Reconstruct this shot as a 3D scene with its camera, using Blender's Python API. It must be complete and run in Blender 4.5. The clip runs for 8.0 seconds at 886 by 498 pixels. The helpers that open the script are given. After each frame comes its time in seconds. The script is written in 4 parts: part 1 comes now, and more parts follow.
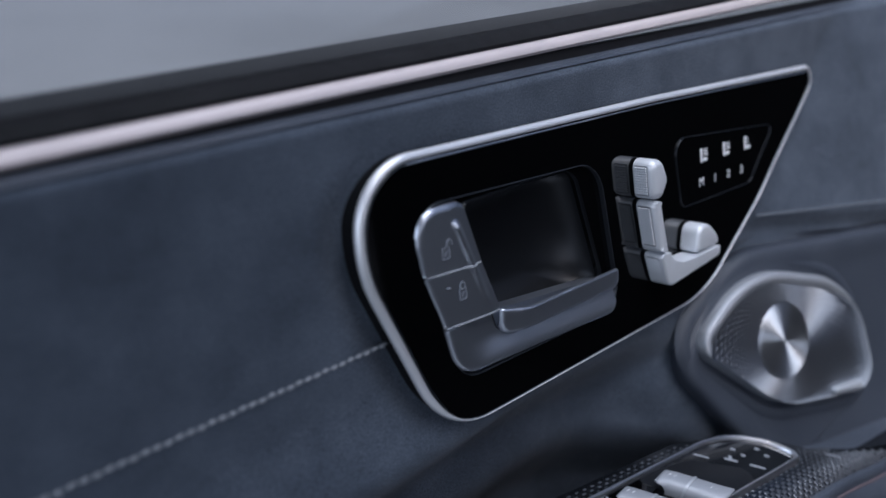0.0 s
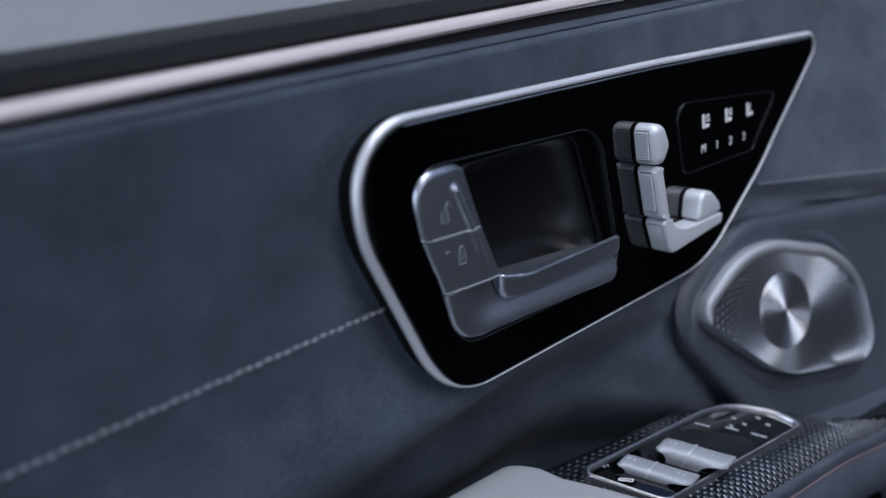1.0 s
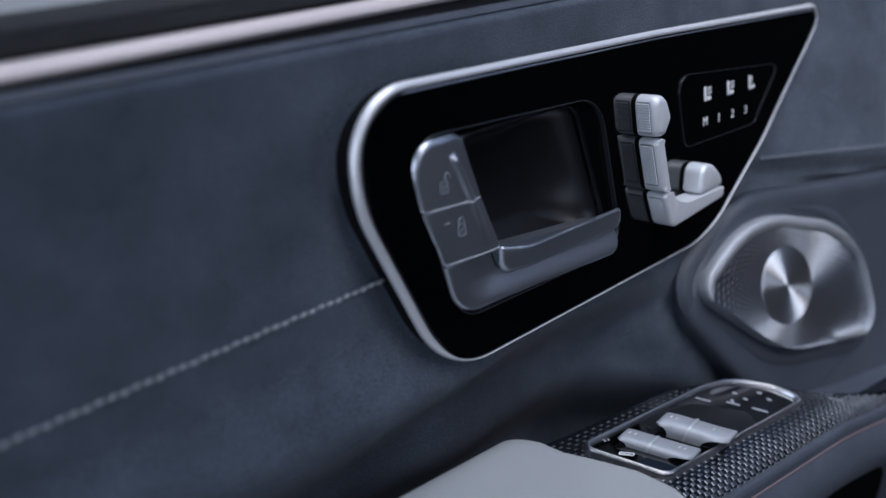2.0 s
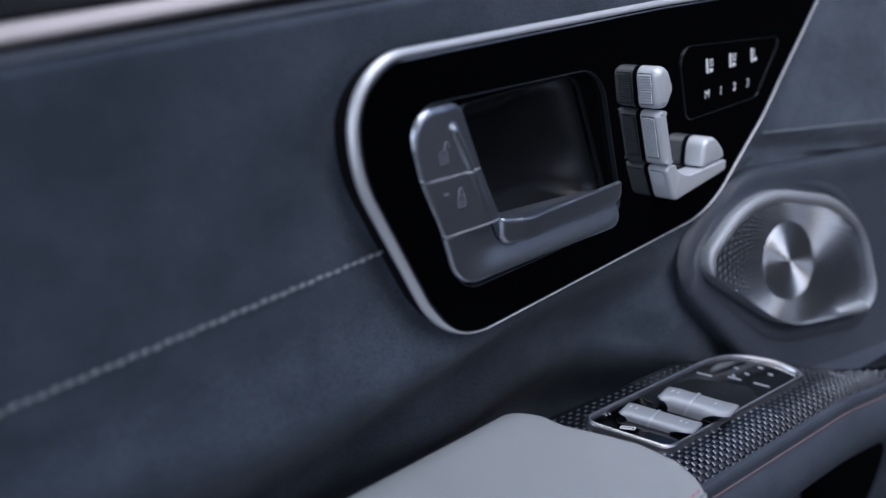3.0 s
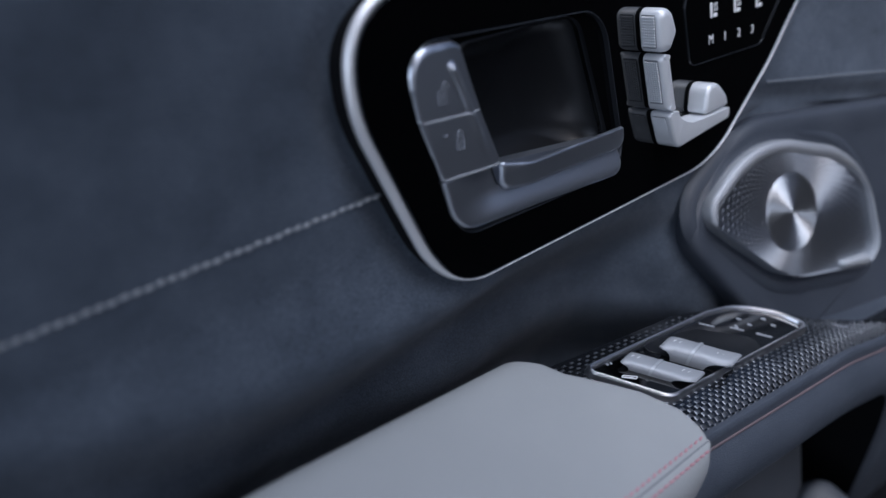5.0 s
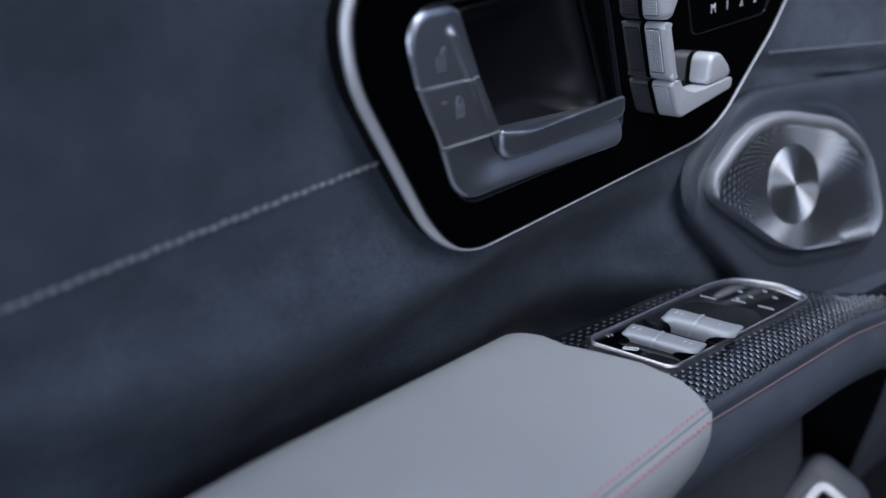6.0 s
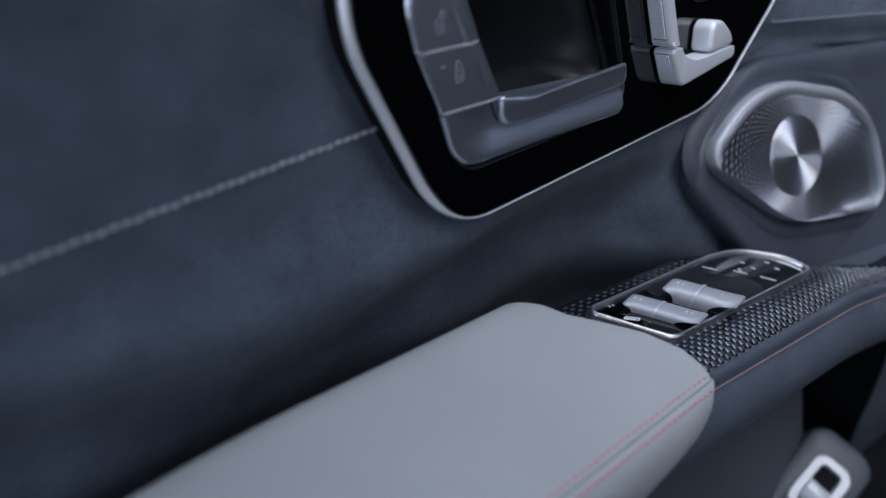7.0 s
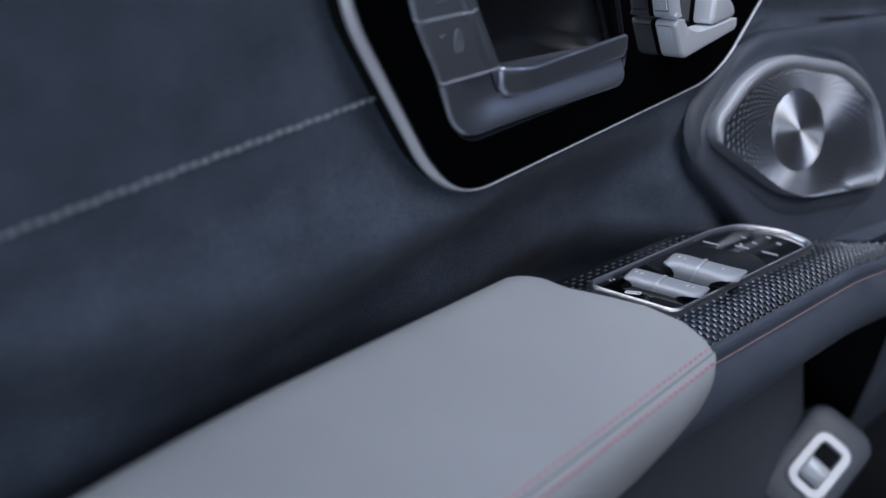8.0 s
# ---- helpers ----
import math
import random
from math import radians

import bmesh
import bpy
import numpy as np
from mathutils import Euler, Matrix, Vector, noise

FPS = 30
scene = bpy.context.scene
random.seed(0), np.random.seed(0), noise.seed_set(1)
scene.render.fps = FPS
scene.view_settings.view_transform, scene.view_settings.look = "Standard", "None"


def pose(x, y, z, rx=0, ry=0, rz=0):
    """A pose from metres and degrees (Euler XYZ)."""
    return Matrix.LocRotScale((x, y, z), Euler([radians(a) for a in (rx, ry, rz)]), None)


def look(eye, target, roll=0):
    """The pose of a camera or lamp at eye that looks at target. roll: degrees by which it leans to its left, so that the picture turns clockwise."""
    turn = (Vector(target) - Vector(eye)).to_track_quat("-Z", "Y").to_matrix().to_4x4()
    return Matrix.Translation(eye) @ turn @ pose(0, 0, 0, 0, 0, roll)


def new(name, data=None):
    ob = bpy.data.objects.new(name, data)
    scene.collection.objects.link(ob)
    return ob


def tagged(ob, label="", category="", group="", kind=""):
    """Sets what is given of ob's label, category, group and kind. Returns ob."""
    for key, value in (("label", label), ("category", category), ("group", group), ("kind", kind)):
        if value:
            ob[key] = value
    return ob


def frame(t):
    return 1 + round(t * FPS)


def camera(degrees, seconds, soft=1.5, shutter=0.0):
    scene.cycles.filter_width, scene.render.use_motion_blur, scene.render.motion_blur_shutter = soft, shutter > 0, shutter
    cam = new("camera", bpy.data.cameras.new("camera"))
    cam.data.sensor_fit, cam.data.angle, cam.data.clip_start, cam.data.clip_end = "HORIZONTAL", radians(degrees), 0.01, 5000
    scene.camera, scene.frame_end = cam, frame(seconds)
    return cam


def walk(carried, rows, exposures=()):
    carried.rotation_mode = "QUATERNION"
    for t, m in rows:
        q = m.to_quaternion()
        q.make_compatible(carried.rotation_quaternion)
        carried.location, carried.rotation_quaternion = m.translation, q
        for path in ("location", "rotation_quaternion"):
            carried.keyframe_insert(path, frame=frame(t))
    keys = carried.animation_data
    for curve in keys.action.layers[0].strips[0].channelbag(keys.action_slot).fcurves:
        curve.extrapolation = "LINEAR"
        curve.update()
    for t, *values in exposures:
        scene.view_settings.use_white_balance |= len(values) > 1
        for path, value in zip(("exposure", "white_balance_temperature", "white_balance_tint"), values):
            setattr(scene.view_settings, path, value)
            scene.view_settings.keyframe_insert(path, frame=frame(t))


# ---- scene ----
cam = camera(54.0, 8.0)
PATH = [  # seconds, eye, target, roll
    (0.0, (-0.25698, -0.17437, 0.94757), (0.03425, 0.12180, 0.77446), -0.121),
    (0.5, (-0.25614, -0.17335, 0.94337), (0.03393, 0.12101, 0.76530), -0.208),
    (1.0, (-0.25550, -0.17261, 0.93991), (0.03349, 0.12023, 0.75762), -0.265),
    (1.5, (-0.25500, -0.17188, 0.93692), (0.03305, 0.11948, 0.75080), -0.305),
    (3.0, (-0.25422, -0.17032, 0.92784), (0.03103, 0.11693, 0.73132), -0.508),
    (3.5, (-0.25390, -0.16989, 0.92477), (0.03027, 0.11605, 0.72481), -0.568),
    (4.0, (-0.25363, -0.16936, 0.92212), (0.02954, 0.11515, 0.71873), -0.631),
    (4.5, (-0.25331, -0.16894, 0.91946), (0.02870, 0.11412, 0.71245), -0.672),
    (6.0, (-0.25267, -0.16760, 0.91061), (0.02554, 0.11057, 0.69215), -0.889),
    (6.5, (-0.25250, -0.16749, 0.90731), (0.02413, 0.10912, 0.68492), -0.968),
    (7.0, (-0.25247, -0.16710, 0.90416), (0.02276, 0.10778, 0.67791), -1.042),
    (7.5, (-0.25248, -0.16705, 0.90130), (0.02123, 0.10639, 0.67150), -1.144),
    (8.0, (-0.25240, -0.16703, 0.89879), (0.02001, 0.10508, 0.66588), -1.186),
]
walk(cam, [(t, look(eye, target, roll)) for t, eye, target, roll in PATH], exposures=((0.0, 0.34, 5430, 12), (8.0, 0.34, 5430, 12)))

# ---------------------------------------------------------------- light
cam.data.dof.use_dof = True
cam.data.dof.focus_distance = 0.375
cam.data.dof.aperture_fstop = 4.8

world = bpy.data.worlds.new("sky")
scene.world = world
world.use_nodes = True
wn = world.node_tree
sky = wn.nodes.new("ShaderNodeTexSky")
sky.sky_type = "NISHITA"
sky.sun_disc = False
sky.sun_elevation = radians(48)
sky.sun_rotation = radians(200)
sky.air_density = 0.8
sky.dust_density = 6.0
wn.links.new(sky.outputs[0], wn.nodes["Background"].inputs[0])
wn.nodes["Background"].inputs[1].default_value = 0.085

sun_data = bpy.data.lights.new("sun", "SUN")
sun_data.energy, sun_data.angle, sun_data.color = 1.75, radians(46), (1.0, 0.97, 0.93)
sun = new("sun", sun_data)
sun.matrix_world = look((0.1, -1.0, 6.8), (0, 0, 0.8))

# unseen area lamp added behind the camera to brighten rear-facing edges, like rear daylight
fill_data = bpy.data.lights.new("rear_fill", "AREA")
fill_data.shape, fill_data.size, fill_data.size_y = "RECTANGLE", 0.46, 0.70
fill_data.energy, fill_data.color = 1.36, (0.93, 0.97, 1.0)
fill_lamp = new("rear_fill", fill_data)
fill_lamp.matrix_world = look((-0.83, -0.32, 1.02), (0.0, -0.03, 0.85))


# ---------------------------------------------------------------- materials
def material(name, colour, rough=0.5, metal=0.0, colour2=None, scale=60.0, bump=0.0, bump_scale=800.0,
             coat=0.0, sheen=0.0, spread=(0.35, 0.65), rough_var=0.0, detail=4.0, spec=0.5, cells=False, grain=0.0, grain_scale=1500.0):
    m = bpy.data.materials.new(name)
    m.use_nodes = True
    nt = m.node_tree
    b = nt.nodes["Principled BSDF"]
    b.inputs["Base Color"].default_value = (*colour, 1)
    b.inputs["Roughness"].default_value = rough
    b.inputs["Metallic"].default_value = metal
    b.inputs["Specular IOR Level"].default_value = spec
    b.inputs["Coat Weight"].default_value = coat
    b.inputs["Coat Roughness"].default_value = 0.03
    b.inputs["Sheen Weight"].default_value = sheen
    b.inputs["Sheen Roughness"].default_value = 0.4
    co = nt.nodes.new("ShaderNodeTexCoord")
    if colour2 or rough_var:
        n = nt.nodes.new("ShaderNodeTexNoise")
        n.inputs["Scale"].default_value = scale
        n.inputs["Detail"].default_value = detail
        n.inputs["Roughness"].default_value = 0.65
        nt.links.new(co.outputs["Object"], n.inputs["Vector"])
        r = nt.nodes.new("ShaderNodeMapRange")
        r.inputs["From Min"].default_value, r.inputs["From Max"].default_value = spread
        nt.links.new(n.outputs["Fac"], r.inputs["Value"])
        if colour2:
            mix = nt.nodes.new("ShaderNodeMix")
            mix.data_type = "RGBA"
            mix.inputs["A"].default_value, mix.inputs["B"].default_value = (*colour, 1), (*colour2, 1)
            nt.links.new(r.outputs["Result"], mix.inputs["Factor"])
            out_colour = mix.outputs["Result"]
            if grain:
                gn = nt.nodes.new("ShaderNodeTexNoise")
                gn.inputs["Scale"].default_value = grain_scale
                gn.inputs["Detail"].default_value = 2.0
                nt.links.new(co.outputs["Object"], gn.inputs["Vector"])
                gr = nt.nodes.new("ShaderNodeMapRange")
                gr.inputs["From Min"].default_value, gr.inputs["From Max"].default_value = 0.3, 0.7
                gr.inputs["To Min"].default_value, gr.inputs["To Max"].default_value = 1 - grain, 1 + grain
                nt.links.new(gn.outputs["Fac"], gr.inputs["Value"])
                mul = nt.nodes.new("ShaderNodeMix")
                mul.data_type, mul.blend_type = "RGBA", "MULTIPLY"
                mul.inputs["Factor"].default_value = 1.0
                nt.links.new(out_colour, mul.inputs["A"])
                nt.links.new(gr.outputs["Result"], mul.inputs["B"])
                out_colour = mul.outputs["Result"]
            nt.links.new(out_colour, b.inputs["Base Color"])
        if rough_var:
            r2 = nt.nodes.new("ShaderNodeMapRange")
            r2.inputs["To Min"].default_value, r2.inputs["To Max"].default_value = rough - rough_var, rough + rough_var
            nt.links.new(r.outputs["Result"], r2.inputs["Value"])
            nt.links.new(r2.outputs["Result"], b.inputs["Roughness"])
    if bump:
        if cells:
            n2 = nt.nodes.new("ShaderNodeTexVoronoi")
            out = n2.outputs["Distance"]
        else:
            n2 = nt.nodes.new("ShaderNodeTexNoise")
            n2.inputs["Detail"].default_value = 3.0
            out = n2.outputs["Fac"]
        n2.inputs["Scale"].default_value = bump_scale
        nt.links.new(co.outputs["Object"], n2.inputs["Vector"])
        bp = nt.nodes.new("ShaderNodeBump")
        bp.inputs["Strength"].default_value = bump
        bp.inputs["Distance"].default_value = 0.0006
        nt.links.new(out, bp.inputs["Height"])
        nt.links.new(bp.outputs["Normal"], b.inputs["Normal"])
    return m


def spun(name, colour, rough, turn):
    """Metal turned on a lathe round the object's own z axis."""
    m = material(name, colour, rough, 0.95)
    nt = m.node_tree
    b = nt.nodes["Principled BSDF"]
    b.inputs["Anisotropic"].default_value = 1.0
    b.inputs["Anisotropic Rotation"].default_value = turn
    tg = nt.nodes.new("ShaderNodeTangent")
    tg.direction_type, tg.axis = "RADIAL", "Z"
    nt.links.new(tg.outputs[0], b.inputs["Tangent"])
    return m


SUEDE = material("blue_grey_suede", (0.048, 0.059, 0.078), 0.95, colour2=(0.095, 0.113, 0.144), detail=6.0, scale=24, bump=0.8,
                 bump_scale=1800, sheen=0.08, spread=(0.3, 0.7), spec=0.15, grain=0.38, grain_scale=1500)
LEATHER = material("dark_blue_leather", (0.058, 0.068, 0.088), 0.42, colour2=(0.071, 0.083, 0.106), scale=40, bump=0.25,
                   bump_scale=1500, cells=True, rough_var=0.06)
POD = material("dark_blue_soft_plastic", (0.038, 0.045, 0.060), 0.48, colour2=(0.045, 0.053, 0.069), scale=40, bump=0.2, bump_scale=1800, rough_var=0.04)
PAD = material("light_grey_leather", (0.350, 0.361, 0.366), 0.5, colour2=(0.372, 0.383, 0.388), scale=18, bump=0.2,
               bump_scale=1700, cells=True, rough_var=0.05)
SATIN = material("satin_silver", (0.86, 0.865, 0.88), 0.46, 0.7, rough_var=0.015, scale=30)
FRAME = material("bright_silver", (0.85, 0.85, 0.87), 0.30, 1.0, rough_var=0.015, scale=30)
LEVER = material("fine_silver_paint", (0.68, 0.70, 0.73), 0.48, 0.35, rough_var=0.015, scale=40)
KNURL = material("grey_knurl_field", (0.28, 0.295, 0.325), 0.45, 0.5, rough_var=0.03)
SMOKE = material("smoked_grey_metal", (0.55, 0.585, 0.65), 0.34, 0.94, rough_var=0.015, scale=30)
GLOSS = material("piano_black_lacquer", (0.0016, 0.0017, 0.002), 0.04, spec=1.0, rough_var=0.01, scale=25)
MATT = material("matt_black_plastic", (0.006, 0.0065, 0.008), 0.42, bump=0.06, bump_scale=2500, rough_var=0.04)
RUBBER = material("black_rubber", (0.005, 0.005, 0.006), 0.65, spec=0.2, bump=0.1, bump_scale=1200, rough_var=0.05)
BOWLMAT = material("black_satin_plastic", (0.0065, 0.0072, 0.0088), 0.36, spec=0.42, bump=0.04, bump_scale=2500, rough_var=0.03)
KEYEDGE = material("dark_grey_bevel", (0.030, 0.033, 0.039), 0.3, 0.3, rough_var=0.02)
SEALGREY = material("dark_grey_reflection", (0.045, 0.047, 0.050), 0.9, rough_var=0.03, bump=0.2, bump_scale=1500)
CHROME = material("warm_brushed_aluminium", (0.70, 0.62, 0.60), 0.55, 0.6, rough_var=0.04, scale=40)
CARBON = material("black_carbon_base", (0.006, 0.007, 0.009), 0.18, coat=0.5, rough_var=0.03, scale=200)
TOW = material("grey_woven_tow", (0.13, 0.138, 0.153), 0.30, 0.7, rough_var=0.05, scale=300)
ROCKER = material("matt_silver_paint", (0.33, 0.345, 0.37), 0.52, 0.35, rough_var=0.02, scale=40)
WHITE = material("white_print", (0.75, 0.76, 0.78), 0.6, rough_var=0.02)
PRINT = material("grey_print", (0.19, 0.20, 0.225), 0.5, rough_var=0.02)
MARK = material("pale_print", (0.27, 0.285, 0.31), 0.5, rough_var=0.02)
THREAD = material("pale_grey_thread", (0.29, 0.305, 0.325), 0.8, bump=0.3, bump_scale=5000, rough_var=0.05)
RED = material("red_thread", (0.52, 0.27, 0.30), 0.8, bump=0.3, bump_scale=5000, rough_var=0.05)
DIMTHREAD = material("blue_grey_thread", (0.16, 0.18, 0.21), 0.8, bump=0.3, bump_scale=5000, rough_var=0.05)
PIPING = material("dusky_pink_piping", (0.15, 0.115, 0.125), 0.55, rough_var=0.04)
SEAM = material("grey_seam_shadow", (0.18, 0.188, 0.20), 0.8, rough_var=0.04)
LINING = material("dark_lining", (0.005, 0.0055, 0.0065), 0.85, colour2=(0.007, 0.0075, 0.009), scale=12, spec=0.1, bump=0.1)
LOWER = material("charcoal_soft_plastic", (0.050, 0.056, 0.067), 0.6, colour2=(0.058, 0.065, 0.078), scale=30, spec=0.3, bump=0.2,
                 bump_scale=1800, cells=True)
CONCRETE = material("pale_concrete", (0.165, 0.165, 0.165), 0.9, colour2=(0.20, 0.20, 0.20), scale=0.7, bump=0.1, bump_scale=30)
GRILLE = spun("spun_steel_grille", (0.38, 0.40, 0.435), 0.40, 0.0)
DISC = spun("spun_steel_disc", (0.56, 0.58, 0.61), 0.48, 0.285)
RINGMETAL = material("brushed_silver", (0.52, 0.54, 0.57), 0.60, 0.95, rough_var=0.03, scale=40)
GREYPLASTIC = material("grey_plastic", (0.040, 0.047, 0.060), 0.45, rough_var=0.05, bump=0.1, bump_scale=2000)
PALE = material("pale_satin_silver", (0.43, 0.45, 0.475), 0.42, 0.35, rough_var=0.04)

GLASS = bpy.data.materials.new("clear_glass")
GLASS.use_nodes = True
gb = GLASS.node_tree.nodes["Principled BSDF"]
gb.inputs["Base Color"].default_value = (0.92, 0.95, 0.96, 1)
gb.inputs["Roughness"].default_value = 0.02
gb.inputs["Transmission Weight"].default_value = 1.0
gb.inputs["IOR"].default_value = 1.45


# ---------------------------------------------------------------- mesh helpers
def basis(origin, along, normal):
    n = Vector(normal).normalized()
    x = Vector(along)
    x = (x - n * x.dot(n)).normalized()
    y = n.cross(x)
    m = Matrix((x, y, n)).transposed().to_4x4()
    m.translation = origin
    return m


# u forward, v up, w into the cabin
DOOR = basis((0, 0.0405, 0.793), (1, 0, 0), (0, -1, 0.12))
# u forward, v up, w out of the grille
SPEAKER = basis((0.196, 0.0017, 0.706), (1, 0, 0), (-0.1888, -1, 0.3768))
# u forward, v towards the door, w up
ARM = basis((0, 0, 0.698), (1, 0, 0), (0.1284, -0.1754, 0.9761))


def part(name, bm, mat, parent=None, label="", smooth=True, m=None):
    me = bpy.data.meshes.new(name)
    bmesh.ops.recalc_face_normals(bm, faces=bm.faces[:])
    bm.to_mesh(me)
    bm.free()
    me.materials.append(mat)
    if smooth:
        me.shade_smooth()
        me.set_sharp_from_angle(angle=radians(38))
    ob = new(name, me)
    if parent:
        ob.parent = parent
    if m is not None:
        ob.matrix_local = m
    return tagged(ob, label)


def thing(name, m, label, category, group="", kind=""):
    ob = new(name)
    ob.empty_display_size = 0.01
    ob.matrix_world = m
    return tagged(ob, label, category, group, kind)


def rounded(corners, seg=8, limit=0.49):
    """A closed outline from corners (x, y, radius)."""
    pts = []
    n = len(corners)
    for i, (x, y, r) in enumerate(corners):
        p = Vector((x, y))
        a = (Vector(corners[i - 1][:2]) - p)
        b = (Vector(corners[(i + 1) % n][:2]) - p)
        la, lb = a.length, b.length
        a, b = a / la, b / lb
        half = math.acos(max(-1, min(1, a.dot(b)))) / 2
        d = min(r / math.tan(half), limit * la, limit * lb)
        r2 = d * math.tan(half)
        if r2 < 1e-6:
            pts.append(p)
            continue
        c = p + (a + b).normalized() * (r2 / math.sin(half))
        s, e = p + a * d - c, p + b * d - c
        turn = s.angle_signed(e)
        for k in range(seg + 1):
            t = -turn * k / seg
            pts.append(c + Vector((s.x * math.cos(t) - s.y * math.sin(t), s.x * math.sin(t) + s.y * math.cos(t))))
    return pts


def subdivided(pts, step):
    out = []
    for a, b in zip(pts, pts[1:] + pts[:1]):
        k = max(1, int((b - a).length / step))
        out += [a.lerp(b, i / k) for i in range(k)]
    return out


def inset(pts, d, taper=None):
    n = len(pts)
    area = sum(pts[i - 1].x * pts[i].y - pts[i].x * pts[i - 1].y for i in range(n))
    sign = 1 if area > 0 else -1
    out = []
    for i in range(n):
        t1 = (pts[i] - pts[i - 1]).normalized()
        t2 = (pts[(i + 1) % n] - pts[i]).normalized()
        n1, n2 = Vector((-t1.y, t1.x)) * sign, Vector((-t2.y, t2.x)) * sign
        nn = (n1 + n2)
        nn = nn.normalized() if nn.length > 1e-6 else n1
        k = taper(-nn) if taper else 1.0
        out.append(pts[i] + nn * (k * d / max(0.5, nn.dot(n1))))
    return out


def layered(pts, layers, cap_first=True, cap_last=True, ring=False, bm=None, taper=None):
    """Loops of one outline at (inset, height), joined one after the other."""
    bm = bm or bmesh.new()
    loops = [[bm.verts.new((p.x, p.y, h)) for p in inset(pts, d, taper)] for d, h in layers]
    n = len(pts)
    pairs = list(zip(loops, loops[1:]))
    if ring:
        pairs.append((loops[-1], loops[0]))
    for a, b in pairs:
        for i in range(n):
            bm.faces.new((a[i], a[(i + 1) % n], b[(i + 1) % n], b[i]))
    if cap_first and not ring:
        bm.faces.new(loops[0][::-1])
    if cap_last and not ring:
        bm.faces.new(loops[-1])
    return bm


def block(corners, w0, w1, bevel=0.001, seg=6, bm=None, taper=None):
    """A slab with a rounded upper edge."""
    pts = rounded([(x, y, max(r, 1.15 * bevel)) for x, y, r in corners], seg)
    return layered(pts, [(0, w0), (0, w1 - bevel), (bevel * 0.08, w1 - bevel * 0.62), (bevel * 0.3, w1 - bevel * 0.3), (bevel * 0.62, w1 - bevel * 0.08), (bevel, w1)], bm=bm, taper=taper)


def moulded(pts, base, top, soft, inner=30):
    """A solid over one outline whose upper face follows top(x, y); soft(outward) gives the edge's rounding there."""
    n = len(pts)
    area = sum(pts[i - 1].x * pts[i].y - pts[i].x * pts[i - 1].y for i in range(n))
    rims = []
    for i in range(n):
        t = (pts[(i + 1) % n] - pts[i - 1]).normalized() * (1 if area > 0 else -1)
        rims.append((pts[i].x, pts[i].y, soft(Vector((t.y, -t.x)))))
    rims = np.array([r for r in rims if r[2] > 0.0001])
    mid = sum(pts, Vector((0, 0))) / n
    bm = bmesh.new()
    loops = [[bm.verts.new((p.x, p.y, base(p.x, p.y))) for p in pts]]
    for k in range(inner):
        loop = []
        for p in pts:
            q = mid.lerp(p, 1 - (k / inner) ** 1.35)
            x = np.clip(1 - np.hypot(rims[:, 0] - q.x, rims[:, 1] - q.y) / rims[:, 2], 0, 1)
            loop.append(bm.verts.new((q.x, q.y, top(q.x, q.y) - float((rims[:, 2] * (1 - np.sqrt(1 - x * x))).max()))))
        loops.append(loop)
    for a, b in zip(loops, loops[1:]):
        for i in range(n):
            bm.faces.new((a[i], a[(i + 1) % n], b[(i + 1) % n], b[i]))
    bm.faces.new(loops[0][::-1])
    bm.faces.new(loops[-1])
    return bm


def sweep(profile, path, bm=None, caps=True):
    """A closed profile (a, b) carried along path, a function's list of (point, side vector, up vector)."""
    bm = bm or bmesh.new()
    loops = [[bm.verts.new(p + s * a + u * b) for a, b in profile] for p, s, u in path]
    n = len(profile)
    for la, lb in zip(loops, loops[1:]):
        for i in range(n):
            bm.faces.new((la[i], la[(i + 1) % n], lb[(i + 1) % n], lb[i]))
    if caps:
        bm.faces.new(loops[0][::-1])
        bm.faces.new(loops[-1])
    return bm


def along_u(profile, us, shift=lambda u: (0, 0), bm=None):
    """A closed profile of (v, w) carried along u."""
    path = []
    for u in us:
        dv, dw = shift(u)
        path.append((Vector((u, dv, dw)), Vector((0, 1, 0)), Vector((0, 0, 1))))
    return sweep(profile, path, bm)


def tube(points, r, sides=8, bm=None):
    bm = bm or bmesh.new()
    loops = []
    for i, p in enumerate(points):
        t = (points[min(i + 1, len(points) - 1)] - points[max(i - 1, 0)]).normalized()
        s = t.cross(Vector((0.03, 0.11, 1))).normalized()
        q = s.cross(t)
        loops.append([bm.verts.new(p + s * (r * math.cos(2 * math.pi * k / sides)) + q * (r * math.sin(2 * math.pi * k / sides)))
                      for k in range(sides)])
    for a, b in zip(loops, loops[1:]):
        for k in range(sides):
            bm.faces.new((a[k], a[(k + 1) % sides], b[(k + 1) % sides], b[k]))
    bm.faces.new(loops[0][::-1])
    bm.faces.new(loops[-1])
    return bm


def sheet(fn, us, vs, thick):
    """A skin fn(u, v) -> w with a back at a lower w."""
    bm = bmesh.new()
    top = [[bm.verts.new((u, v, fn(u, v))) for v in vs] for u in us]
    low = [[bm.verts.new((u, v, fn(u, v) - thick)) for v in vs] for u in us]
    nu, nv = len(us), len(vs)
    for i in range(nu - 1):
        for j in range(nv - 1):
            bm.faces.new((top[i][j], top[i + 1][j], top[i + 1][j + 1], top[i][j + 1]))
            bm.faces.new((low[i][j], low[i][j + 1], low[i + 1][j + 1], low[i + 1][j]))
    for i in range(nu - 1):
        for j in (0, nv - 1):
            bm.faces.new((top[i][j], top[i + 1][j], low[i + 1][j], low[i][j]))
    for j in range(nv - 1):
        for i in (0, nu - 1):
            bm.faces.new((top[i][j], top[i][j + 1], low[i][j + 1], low[i][j]))
    return bm


